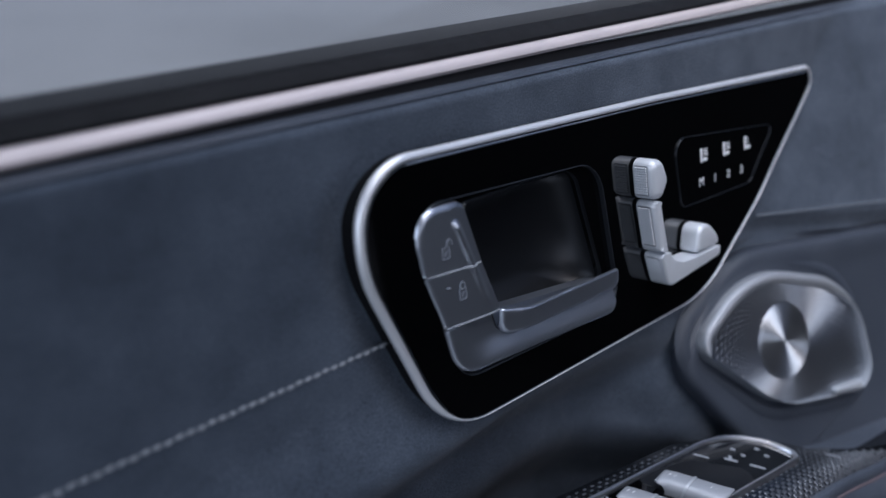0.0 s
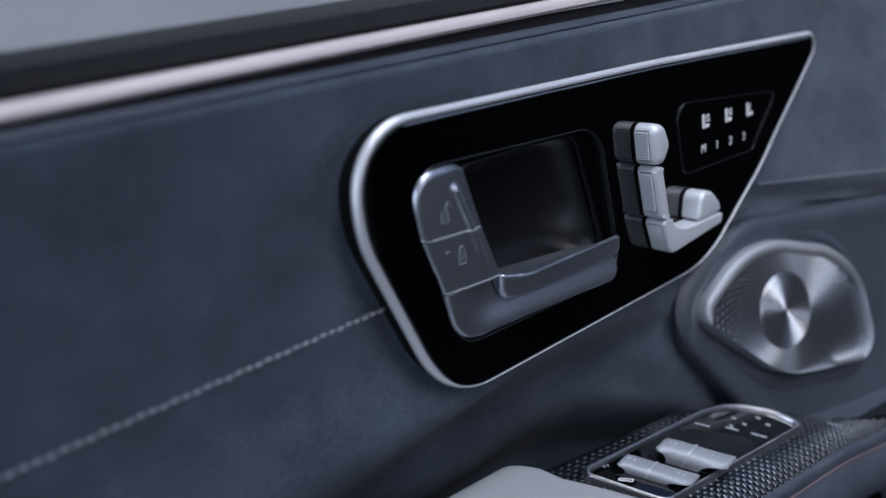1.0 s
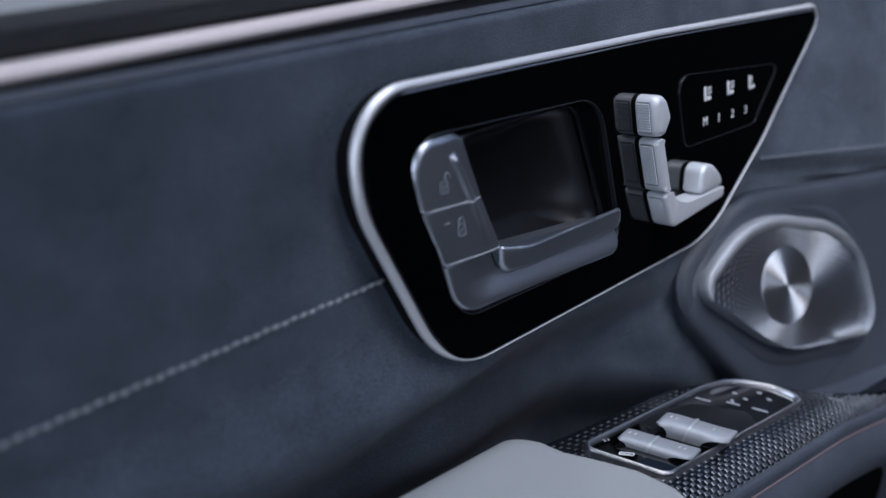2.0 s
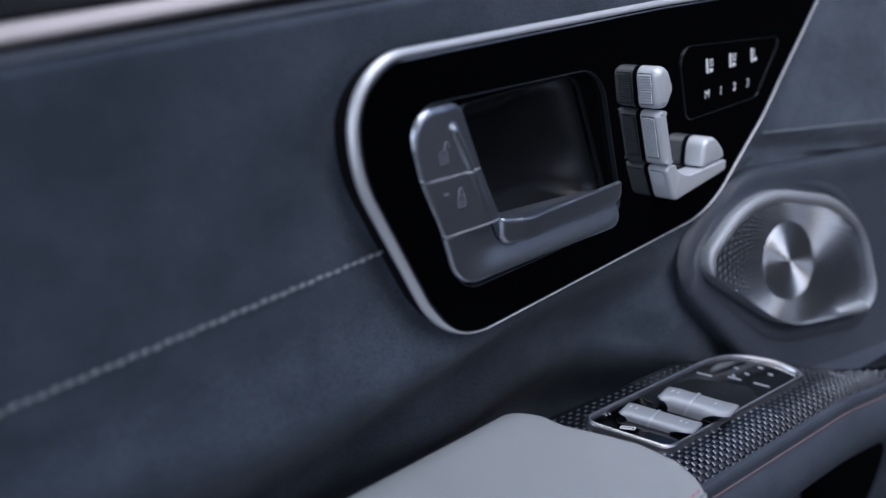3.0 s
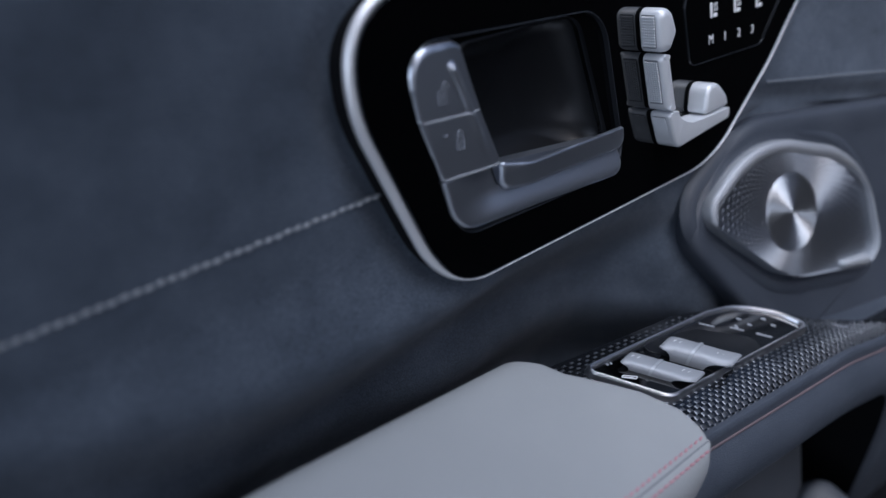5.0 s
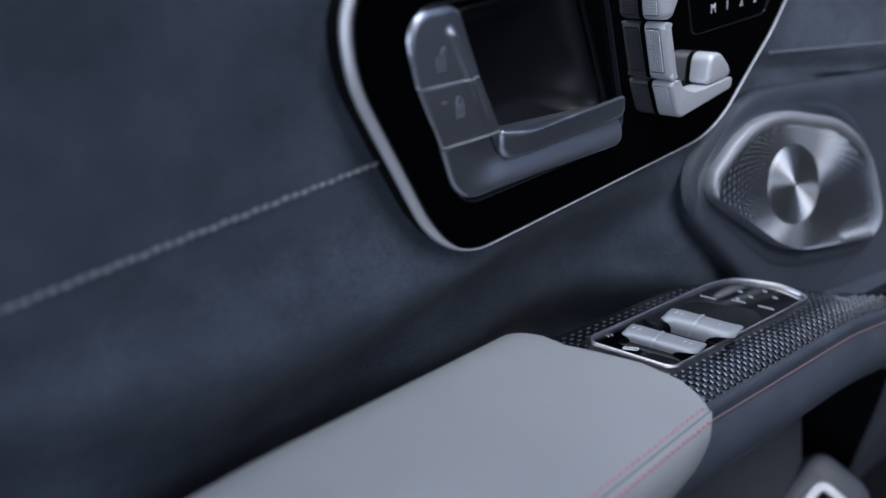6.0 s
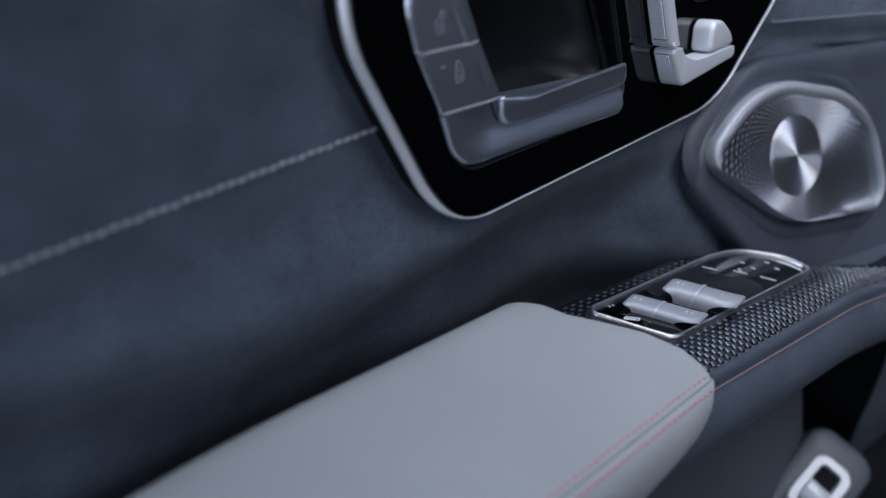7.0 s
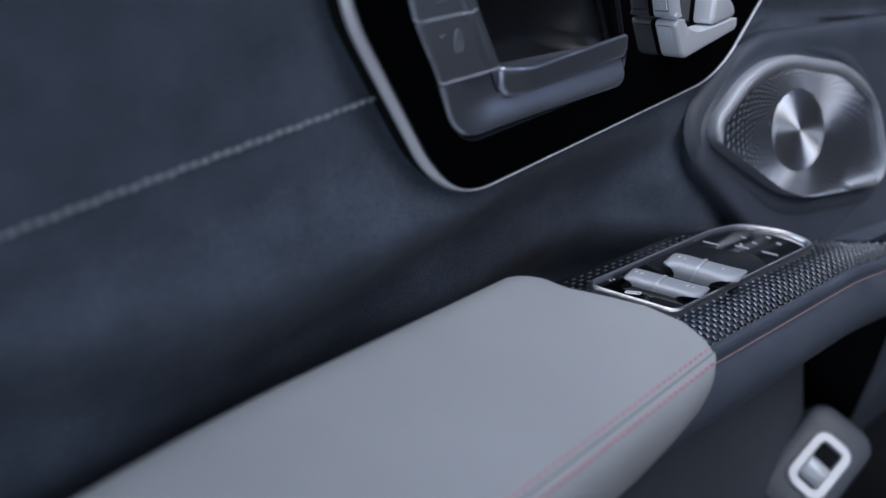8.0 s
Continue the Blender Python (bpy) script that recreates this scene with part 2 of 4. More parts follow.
def holed(outer, inner, w, depth):
    """A flat plate with one opening through it."""
    bm = bmesh.new()

    def ring(pts, h):
        vs = [bm.verts.new((p.x, p.y, h)) for p in pts]
        return vs, [bm.edges.new((vs[i - 1], vs[i])) for i in range(len(vs))]
    v1, e1 = ring(outer, w)
    v2, e2 = ring(inner, w)
    bmesh.ops.triangle_fill(bm, use_beauty=True, edges=e1 + e2, normal=(0, 0, 1))
    for vs in (v1, v2):
        lo = [bm.verts.new((v.co.x, v.co.y, w - depth)) for v in vs]
        for i in range(len(vs)):
            bm.faces.new((vs[i - 1], vs[i], lo[i], lo[i - 1]))
    return bm


def stitch_mesh(length, width, height):
    bm = bmesh.new()
    n = 6
    loops = []
    for t, s in ((-0.5, 0.25), (-0.36, 0.8), (0, 1.0), (0.36, 0.8), (0.5, 0.25)):
        loops.append([bm.verts.new((t * length, math.cos(2 * math.pi * k / n) * width / 2 * s,
                                    math.sin(2 * math.pi * k / n) * height * s)) for k in range(n)])
    for a, b in zip(loops, loops[1:]):
        for k in range(n):
            bm.faces.new((a[k], a[(k + 1) % n], b[(k + 1) % n], b[k]))
    bm.faces.new(loops[0][::-1])
    bm.faces.new(loops[-1])
    return bm


def stitches(parent, places, mat, length, width, height):
    """places: (u, v, w, turn in degrees) on the parent."""
    me = bpy.data.meshes.new("stitch")
    bm = stitch_mesh(length, width, height)
    bm.to_mesh(me)
    bm.free()
    me.shade_smooth()
    me.materials.append(mat)
    for u, v, w, a in places:
        ob = new("stitch", me)
        ob.parent = parent
        ob.matrix_local = pose(u, v, w, 0, 0, a)


def smooth(a, b, x):
    t = max(0.0, min(1.0, (x - a) / (b - a)))
    return t * t * (3 - 2 * t)


def span(a, b, n):
    return [a + (b - a) * i / (n - 1) for i in range(n)]


# ---------------------------------------------------------------- shell of the car
def box(name, lo, hi, mat, label):
    bm = bmesh.new()
    bmesh.ops.create_cube(bm, size=1)
    for v in bm.verts:
        v.co = [lo[i] + (v.co[i] + 0.5) * (hi[i] - lo[i]) for i in range(3)]
    bmesh.ops.bevel(bm, geom=bm.edges[:], offset=0.004, segments=2, affect="EDGES")
    return tagged(part(name, bm, mat, smooth=False), label, "wall", kind="structure")


box("floor", (-0.88, -1.5, 0.16), (1.1, 0.20, 0.20), LINING, "dark carpeted floor of the cabin")
box("wall_front", (1.06, -1.5, 0.2), (1.10, 0.20, 1.12), LINING, "dark plain bulkhead below the windscreen")
# rear wall is an added reflector, pale so the metal edges catch light
box("wall_rear", (-0.88, -1.5, 0.2), (-0.84, 0.02, 0.64), PAD, "unseen light grey partition added behind the camera as a reflector")
box("wall_opposite", (-0.88, -1.54, 0.2), (1.06, -1.50, 1.02), LINING, "dark plain side wall across the cabin")

# roof added out of view; its closed rear part holds daylight off the left
bm = bmesh.new()
roof = [Vector((-0.95, -1.6)), Vector((1.2, -1.6)), Vector((1.2, 0.10)), Vector((-0.95, 0.10))]
opening = rounded([(-0.13, -1.45, 0.1), (0.85, -1.45, 0.1), (0.85, 0.085, 0.05), (-0.13, 0.085, 0.05)])
tagged(part("ceiling", holed(roof, opening, 1.42, 0.05), LINING, smooth=False), "unseen dark roof added to shape the daylight through a wide opening", "ceiling",
       kind="structure")

bm = bmesh.new()
bmesh.ops.create_grid(bm, x_segments=40, y_segments=40, size=600)
tagged(part("ground", bm, CONCRETE, m=pose(0, 0, -0.02)), "pale grey concrete ground outside the car", "ground", kind="structure")


# ---------------------------------------------------------------- door skin
def inside(pts, x, y):
    c = False
    for a, b in zip(pts, pts[1:] + pts[:1]):
        if (a.y > y) != (b.y > y) and x < (b.x - a.x) * (y - a.y) / (b.y - a.y) + a.x:
            c = not c
    return c


OUT = subdivided(rounded([(-0.0878, 0.0702, 0.0265), (-0.0890, 0.0300, 0.055), (-0.0570, -0.0460, 0.040), (0.1390, -0.0492, 0.075), (0.2030, -0.0060, 0.200),
                          (0.2765, 0.0570, 0.010), (0.0900, 0.0652, 0.400)], 12, 0.72), 0.012)


def rim_width(o):
    """Broad at the rear, slim below and ahead."""
    return 0.34 + 0.60 * smooth(0.50, 0.72, o.x) + 0.66 * smooth(0.1, -0.6, o.x) * smooth(-1.0, -0.55, o.y) + (0.50 - 0.50 * smooth(0.1, -0.6, o.x)) * smooth(0.6, 1.0, o.y)


CUT = inset(OUT, 0.0060)


RIM_REAR = [p for p in subdivided(OUT, 0.003) if p.x < -0.03]


def crease(u):
    """Height of the soft fold below the control panel."""
    return -0.0585 - 0.115 * max(0.0, u + 0.015) ** 2 / (max(0.0, u + 0.015) + 0.02) + 0.05 * smooth(-0.10, -0.30, u)


def pod_top(u):
    return -0.0300 - 0.175 * (u - 0.182)


def skin(u, v):
    ahead = u - 0.205 - 1.12 * (max(v, -0.05) + 0.006)
    w = 0.22 * max(0.0, ahead) ** 2 / (max(0.0, ahead) + 0.008) * smooth(pod_top(u) - 0.0080, pod_top(u) - 0.0012, v)
    w -= 0.0068 * smooth(pod_top(u) + 0.014, pod_top(u), v) * smooth(0.175, 0.215, u)
    c = crease(u)
    # swells into the cabin down to the fold, turns under and comes out again to the armrest
    near_pod = smooth(0.02, 0.130, u)
    swell = 0.002 + 0.008 * smooth(0.05, -0.08, u)
    under = 0.035 * (1 - 0.85 * smooth(0.065, 0.135, u)) * (1 - 0.55 * smooth(-0.06, -0.24, u))
    w += swell * (1 - near_pod) * smooth(-0.012, c, v) ** 1.3
    w -= under * smooth(c + 0.015, c - 0.029, v)
    w += 0.012 * (1 - 0.4 * smooth(-0.03, 0.05, u) * smooth(0.13, 0.06, u)) * smooth(c - 0.028, c - 0.070, v)
    # turns away into a slot behind the armrest
    slot = -0.127 - 0.21 * max(0.0, u - 0.04) + 0.16 * max(0.0, 0.04 - u)
    early = 0.009 * smooth(-0.05, 0.06, u) * smooth(0.15, 0.07, u)
    w -= 0.034 * smooth(slot + 0.018 + early, slot - 0.024, v)
    # comes out to meet the loudspeaker's surround
    down = 0.575 * (u - 0.118) - 0.819 * (v + 0.0814)
    away = max(0.0, -0.819 * (u - 0.118) - 0.575 * (v + 0.0814) - 0.0050)
    level = -0.0040 + 0.306 * down * (1 - 0.3 * smooth(0.03, 0.09, down))
    w += max(0.0, level - w) * smooth(0.032, 0.001, away) * smooth(-0.012, 0.010, down) * smooth(0.105, 0.080, down)
    # sinks in towards the control panel's rear edge
    if -0.12 < u < 0.02 and -0.07 < v < 0.084:
        d = min((Vector((u, v)) - p).length for p in RIM_REAR)
        w -= 0.0034 * smooth(0.013, 0.0, d) * smooth(0.075, 0.045, v) * smooth(0.02, -0.04, u)
    w -= 0.010 * smooth(0.0810, 0.0868, v) ** 2
    # cut back behind the control panel
    if inside(CUT, u, v):
        w -= 0.035
    return w


door = thing("wall_door", DOOR, "car door lining in blue-grey suede with a pale stitched seam", "door lining", kind="structure")
vs = span(-0.19, -0.12, 36) + span(-0.1185, -0.058, 42) + span(-0.057, -0.024, 30) + span(-0.022, 0.076, 56) + span(0.078, 0.0868, 8)
part("lining", sheet(skin, span(-0.62, -0.118, 40) + span(-0.116, -0.040, 51) + span(-0.037, 0.30, 104) + span(0.306, 0.80, 40), vs, 0.03), SUEDE, door)
# the seam runs into the control panel's rear edge
bm = along_u([(0.0004, 0.0001), (-0.0004, 0.0001), (-0.0003, -0.002), (0.0003, -0.002)], span(-0.5, -0.06, 30))
part("seam", bm, DIMTHREAD, door)
stitches(door, [(-0.0770 - 0.0037 * i, 0.0002 * math.sin(i * 2.1), 0.0002, 6 + 4 * math.sin(i * 1.7)) for i in range(84)],
         THREAD, 0.0028, 0.0017, 0.0009)
SEAM_AHEAD = lambda u: -0.0218 - 0.135 * (u - 0.199)
front_seam = [0.2060 + 0.0034 * i for i in range(56)]
stitches(door, [(u, SEAM_AHEAD(u), skin(u, SEAM_AHEAD(u)) + 0.0003, -8) for u in front_seam], DIMTHREAD, 0.0030, 0.0020, 0.0011)

# ---------------------------------------------------------------- waist rail and window
rail = thing("waist_rail", DOOR, "brushed metal strip between black rubber seals below the side window", "trim", kind="structure")
us = span(-0.7, 0.9, 24)
rise = lambda u: (0.0135 * max(-0.1, min(u, 0.5) + 0.187), 0)
part("lip", along_u([(0.0835, -0.004), (0.0848, -0.0025), (0.0862, -0.0032), (0.0868, -0.006), (0.0868, -0.016), (0.0835, -0.016)], us), LEATHER, rail)
part("groove", along_u([(0.0860, -0.016), (0.0860, -0.009), (0.0905, -0.0105), (0.0905, -0.016)], us), RUBBER, rail)
part("metal_strip", along_u([(0.0880, -0.017), (0.0882, -0.0095), (0.0895, -0.0082), (0.0915, -0.0088), (0.0932, -0.0108), (0.0938, -0.017)], us, rise),
     CHROME, rail, "bright brushed metal strip")
part("window_seal", along_u([(0.0936, -0.024), (0.0936, -0.0125), (0.0950, -0.0125), (0.0980, -0.0160), (0.1000, -0.0205), (0.1000, -0.024)], us, rise), RUBBER, rail)
# grey strip imitates the seal's reflection in the glass
part("glass_reflection", along_u([(0.0990, -0.0255), (0.0992, -0.0222), (0.1020, -0.0228), (0.1046, -0.0250), (0.1046, -0.0258)], us, rise), SEALGREY, rail, "dark grey strip in place of the door top's reflection in the glass")
win = thing("window_1", DOOR, "closed clear side window of the car door", "window", kind="structure")
g = part("pane", along_u([(0.06, -0.0262), (0.60, -0.0562), (0.60, -0.0602), (0.06, -0.0302)], span(-0.7, 0.9, 6)), GLASS, win, smooth=False)
g.visible_shadow = False

# ---------------------------------------------------------------- control panel
panel = thing("control_panel", DOOR, "gloss black control panel with a satin silver rim on the door", "panel")
# black ring darkens the gap below the rim, where shadow lies
part("rim_gap", layered(OUT, [(0.0022, -0.009), (0.0016, 0.0036), (0.0014, 0.0056), (0.0040, 0.0056), (0.0040, -0.009)], ring=True, taper=rim_width), RUBBER, panel, "black ring for the shaded gap under the rim")
part("rim", layered(OUT, [(0.0012, 0.0046), (0.0007, 0.0050), (0.0006, 0.0056), (0.0008, 0.0064), (0.0014, 0.0072), (0.0023, 0.0077), (0.0031, 0.0078), (0.0037, 0.00755), (0.0038, 0.0046)],
                    ring=True, taper=rim_width), SATIN, panel, "satin silver rim")
HOLE = rounded([(-0.0672, 0.0492, 0.013), (-0.0448, -0.0254, 0.014), (0.0615, -0.0296, 0.012), (0.0478, 0.0432, 0.018)], 8)
part("fascia", holed(inset(OUT, 0.0036, rim_width), HOLE, 0.0072, 0.004), GLOSS, panel, "gloss black fascia", smooth=False)

# metal line stands in for the reflection on the fascia's upper bevel
part("fascia_glint", layered(inset(OUT, 0.0046, rim_width), [(0.0, 0.0066), (0.0, 0.0073), (0.0003, 0.0075), (0.0007, 0.0073), (0.0007, 0.0066)], ring=True,
                            taper=lambda o: smooth(0.985, 0.998, o.y)), SMOKE, panel, "thin bright line in place of the reflection along the fascia's upper edge")

# ---------------------------------------------------------------- door handle
handle = thing("door_handle", DOOR, "inside door handle with two lock buttons and a black bowl", "door handle")
BOWL = subdivided(rounded([(-0.0400, 0.0442, 0.006), (-0.0225, -0.0130, 0.006), (0.0505, -0.0165, 0.007), (0.0312, 0.0436, 0.011)], 10), 0.004)
bm = bmesh.new()
levels = [(0.0, 0.0070), (0.0, 0.0056)] + [(1 - math.cos(radians(a)), 0.0050 - 0.0190 * math.sin(radians(a))) for a in range(6, 91, 7)]
mid = sum(BOWL, Vector((0, 0))) / len(BOWL)
loops = []
for f, h in levels:
    loops.append([bm.verts.new((*p.lerp(mid + (p - mid) * 0.50 + Vector((-0.0125, 0.0020)), f), h)) for p in BOWL])
for a, b in zip(loops, loops[1:]):
    for i in range(len(BOWL)):
        bm.faces.new((a[i], a[(i + 1) % len(BOWL)], b[(i + 1) % len(BOWL)], b[i]))
bm.faces.new(loops[-1])
part("bowl", bm, BOWLMAT, handle, "black finger bowl")
part("bowl_lip", layered(inset(BOWL, -0.0003), [(0, 0.0048), (0, 0.0053), (0.0002, 0.0055), (0.0005, 0.0053), (0.0005, 0.0048)], ring=True), KEYEDGE, handle, "thin grey lip round the bowl")
part("tray", holed(inset(HOLE, -0.0005), inset(BOWL, 0.0002), 0.0050, 0.003), GLOSS, handle, "black backing tray", smooth=False)
RIDGE_A, RIDGE_B = Vector((-0.0440, 0.0392)), Vector((-0.0290, 0.0020))
RIDGE = (RIDGE_B - RIDGE_A).normalized()


def button_top(x, y):
    """Nearly flat, with a ridge that runs out downwards and a fall towards the bowl."""
    p = Vector((x, y)) - RIDGE_A
    along, q = p.dot(RIDGE), p.x * -RIDGE.y + p.y * RIDGE.x
    high = 0.0017 * smooth(-0.0015, 0.0020, along) * smooth(0.045, 0.016, along)
    w = 0.0090 + (high * smooth(-0.0024, -0.0002, q) if q < 0 else high * smooth(0.0030, 0.0, q))
    return w - 0.20 * max(0.0, q) ** 2 / (max(0.0, q) + 0.0012) - 1.5 * min(0.0, q + 0.002) ** 2


b1 = part("unlock_button", moulded(subdivided(rounded([(-0.0650, 0.0476, 0.0105), (-0.0604, 0.0224, 0.0005), (-0.0299, 0.0205, 0.0005), (-0.0376, 0.0470, 0.0060)], 10), 0.0009),
                                   lambda x, y: 0.0, button_top, lambda o: 0.0028 * smooth(-0.5, 0.0, o.y) * (1 - 0.65 * smooth(0.5, 0.95, o.x))), SMOKE, handle)
b2 = part("lock_button", moulded(subdivided(rounded([(-0.0601, 0.0214, 0.0005), (-0.0528, -0.0002, 0.0005), (-0.0213, -0.0020, 0.0005), (-0.0296, 0.0195, 0.0005)], 4), 0.0009),
                                 lambda x, y: 0.0, button_top, lambda o: 0.0026 * smooth(0.62, 0.40, abs(o.y)) * (1 - 0.65 * smooth(0.5, 0.9, o.x))), SMOKE, handle)
# pale tubes imitate the light caught by the buttons' upper bevels
for x, y, a, b in ((-0.0588, 0.0219, -0.0308, 0.0200), (-0.0514, -0.0007, -0.0224, -0.0025)):
    steps = [Vector((x + (a - x) * t, y + (b - y) * t)) for t in span(0, 1, 14)]
    part("joint_glint", tube([Vector((*p, button_top(*p) - 0.0007 * max(0.0, 1 - i / 1.5) - 0.00035)) for i, p in enumerate(steps)], 0.0006), PALE, handle,
         "pale strip for the lit edge at the joint between the buttons")


def base_top(x, y):
    """Scooped out below the pull, and turned up towards the lower edge."""
    low = -0.0222 - 0.076 * (x + 0.0332)
    return 0.0090 - 0.0026 * smooth(-0.0005, 0.0110, y - low) * smooth(-0.050, -0.026, x) - 0.0004 * smooth(-0.050, -0.040, x) * smooth(0.004, 0.016, y - low)


part("grip_base", moulded(subdivided(rounded([(-0.0524, -0.0014, 0.0006), (-0.0476, -0.0228, 0.0140), (0.0595, -0.0304, 0.010), (0.0572, -0.0125, 0.003), (-0.0205, -0.0032, 0.0006)], 10), 0.0009),
                          lambda x, y: 0.0, base_top, lambda o: 0.0020 * smooth(0.45, 0.1, o.y)), SMOKE, handle)


def pull_top(x, y):
    return 0.0094 + 0.0032 * smooth(-0.026, -0.006, x) - 0.17 * max(0.0, -0.0062 - y)


part("pull", moulded(subdivided(rounded([(-0.0224, -0.0022, 0.0010), (-0.0226, -0.0150, 0.0110), (0.0560, -0.0178, 0.003), (0.0540, -0.0074, 0.002), (-0.0080, -0.0054, 0.030)], 12), 0.0009),
                     lambda x, y: pull_top(x, y) - 0.0016, pull_top, lambda o: 0.0013 + 0.0010 * smooth(0.2, -0.2, o.y)), SMOKE, handle, "grey metal pull bar")


def padlock(parent, u, v, s, open_):
    bm = layered(rounded([(u - 0.35 * s, v - 0.75 * s, 0.1 * s), (u + 0.35 * s, v - 0.75 * s, 0.1 * s), (u + 0.35 * s, v + 0.1 * s, 0.1 * s), (u - 0.35 * s, v + 0.1 * s, 0.1 * s)], 4),
                 [(0, 0.0085), (0, 0.00915), (0.0005, 0.00915), (0.0005, 0.0085)], ring=True)
    arc = [Vector((u + (0.35 * s if open_ else 0) + 0.24 * s * math.cos(math.pi * k / 8), v + 0.15 * s + 0.42 * s * math.sin(math.pi * k / 8), 0.0090)) for k in range(9)]
    tube(arc, 0.00034, 5, bm)
    tube([Vector((u - 0.1 * s, v - 0.5 * s, 0.0089)), Vector((u + 0.1 * s, v - 0.15 * s, 0.0089))], 0.0003, 5, bm)
    part("lock_symbol", bm, PRINT, parent)


padlock(b1, -0.0494, 0.0308, 0.0056, True)
padlock(b2, -0.0424, 0.0126, 0.0056, False)
part("indicator", block([(-0.0506, 0.0150, 0.0001), (-0.0484, 0.0148, 0.0001), (-0.0484, 0.0155, 0.0001), (-0.0506, 0.0157, 0.0001)], 0.0085, 0.0092, 0.0001), PRINT, b2)

part("bezel", layered(inset(HOLE, -0.0003), [(0, 0.0060), (0, 0.0073), (0.0002, 0.0075), (0.0005, 0.0073), (0.0005, 0.0048)], ring=True), KEYEDGE, handle, "thin black bezel round the recess")

# ---------------------------------------------------------------- seat adjuster
seat = thing("seat_adjuster", DOOR, "silver seat-shaped adjuster switches on the black panel", "switch")
W0, W1 = 0.0084, 0.0187
head = part("headrest_switch", block([(0.0713, 0.0388, 0.005), (0.0733, 0.0204, 0.001), (0.0804, 0.0196, 0.002), (0.0860, 0.0275, 0.005), (0.0808, 0.0388, 0.007)],
                                     W0, W1 + 0.0006, 0.0034, 8), LEVER, seat)
back = part("backrest_switch", block([(0.0735, 0.0194, 0.001), (0.0791, -0.0066, 0.001), (0.0868, -0.0074, 0.001), (0.0806, 0.0187, 0.001)],
                                     W0, W1, 0.0030, 8, taper=lambda o: 0.10 + 0.90 * smooth(0.8, 0.5, abs(o.y))), LEVER, seat)
cush = part("cushion_switch", block([(0.0793, -0.0075, 0.001), (0.0860, -0.0262, 0.006), (0.1345, -0.0232, 0.003), (0.1345, -0.0176, 0.001),
                                     (0.1120, -0.0172, 0.001), (0.0995, -0.0166, 0.010), (0.0916, -0.0138, 0.010), (0.0876, -0.0083, 0.001)], W0, W1, 0.0016, 8,
                                    taper=lambda o: 0.15 + 0.85 * smooth(0.9, 0.5, o.y)), LEVER, seat)
part("thigh_support_switch", block([(0.1116, -0.0166, 0.001), (0.1340, -0.0169, 0.001), (0.1318, -0.0110, 0.006), (0.1240, -0.0036, 0.010), (0.1140, -0.0024, 0.006)],
                                             W0, W1 - 0.0003, 0.0022, 8), LEVER, seat)
part("stem", block([(0.0745, 0.034, 0.001), (0.088, -0.022, 0.002), (0.126, -0.0190, 0.001), (0.126, -0.0176, 0.001), (0.0920, -0.0175, 0.002), (0.079, 0.033, 0.002)],
                   0.006, 0.0086, 0.0005), MATT, seat)


def ribs(parent, a, b, n, beads):
    """Fine beaded ridges on the side that faces the rear."""
    d = Vector((b[0] - a[0], b[1] - a[1], 0))
    side = Vector((d.y, -d.x, 0)).normalized()
    if side.x > 0:
        side = -side
    for k in range(n):
        w = W0 + 0.0012 + (W1 - W0 - 0.0046) * k / (n - 1)
        bm = bmesh.new()
        loops = []
        for i in range(beads * 4 + 1):
            c = Vector((*a, w)) + d * (0.08 + 0.84 * i / (beads * 4)) + side * 0.0002
            r = (0.00024, 0.00050, 0.00058, 0.00050)[i % 4]
            loops.append([bm.verts.new(c + side * (r * math.cos(t)) + Vector((0, 0, r * math.sin(t)))) for t in (-1.6, -0.8, 0, 0.8, 1.6)])
        for p, q in zip(loops, loops[1:]):
            for i in range(4):
                bm.faces.new((p[i], p[i + 1], q[i + 1], q[i]))
        part("rib", bm, LEVER, parent)


def grip_plate(parent, a, b):
    """A field between the ridges, with their shade put into its darker colour."""
    d = (Vector((*b, 0)) - Vector((*a, 0))).normalized()
    m = basis(Vector((*a, W0 + 0.0008)), d, d.cross(Vector((0, 0, 1))))
    n, h = (Vector(b) - Vector(a)).length, W1 - W0 - 0.0034
    if m.col[2].x > 0:
        m = basis(Vector((*a, W0 + 0.0008)), d, -d.cross(Vector((0, 0, 1))))
    up = 1 if m.col[1].z > 0 else -1
    pts = rounded(sorted([(n * 0.05, 0.0, 0.0006), (n * 0.95, 0.0, 0.0006)]) + [(n * 0.95, up * h, 0.0006), (n * 0.05, up * h, 0.0006)], 4)
    part("grip_field", layered(pts, [(0, -0.0004), (0, 0.00012)]), KNURL, parent, "darker field for the shade between the ridges", smooth=False, m=m)


for field in ((head, (0.0716, 0.0372), (0.0731, 0.0214)), (back, (0.0737, 0.0180), (0.0786, -0.0046)), (cush, (0.0799, -0.0092), (0.0850, -0.0212))):
    grip_plate(*field)
ribs(head, (0.0716, 0.0372), (0.0731, 0.0214), 7, 11)
ribs(back, (0.0737, 0.0180), (0.0786, -0.0046), 6, 20)
ribs(cush, (0.0799, -0.0092), (0.0850, -0.0212), 6, 10)

# ---------------------------------------------------------------- memory keypad
keypad = thing("memory_keypad", DOOR, "black seat heating and memory keypad with white symbols", "keypad")
KEY_OUTLINE = [(0.1075, 0.0415, 0.008), (0.1150, 0.0050, 0.006), (0.1850, 0.0025, 0.010), (0.2125, 0.0305, 0.004)]
part("key_plate", block(KEY_OUTLINE, 0.0064, 0.0078, 0.0005), GLOSS, keypad, smooth=False)
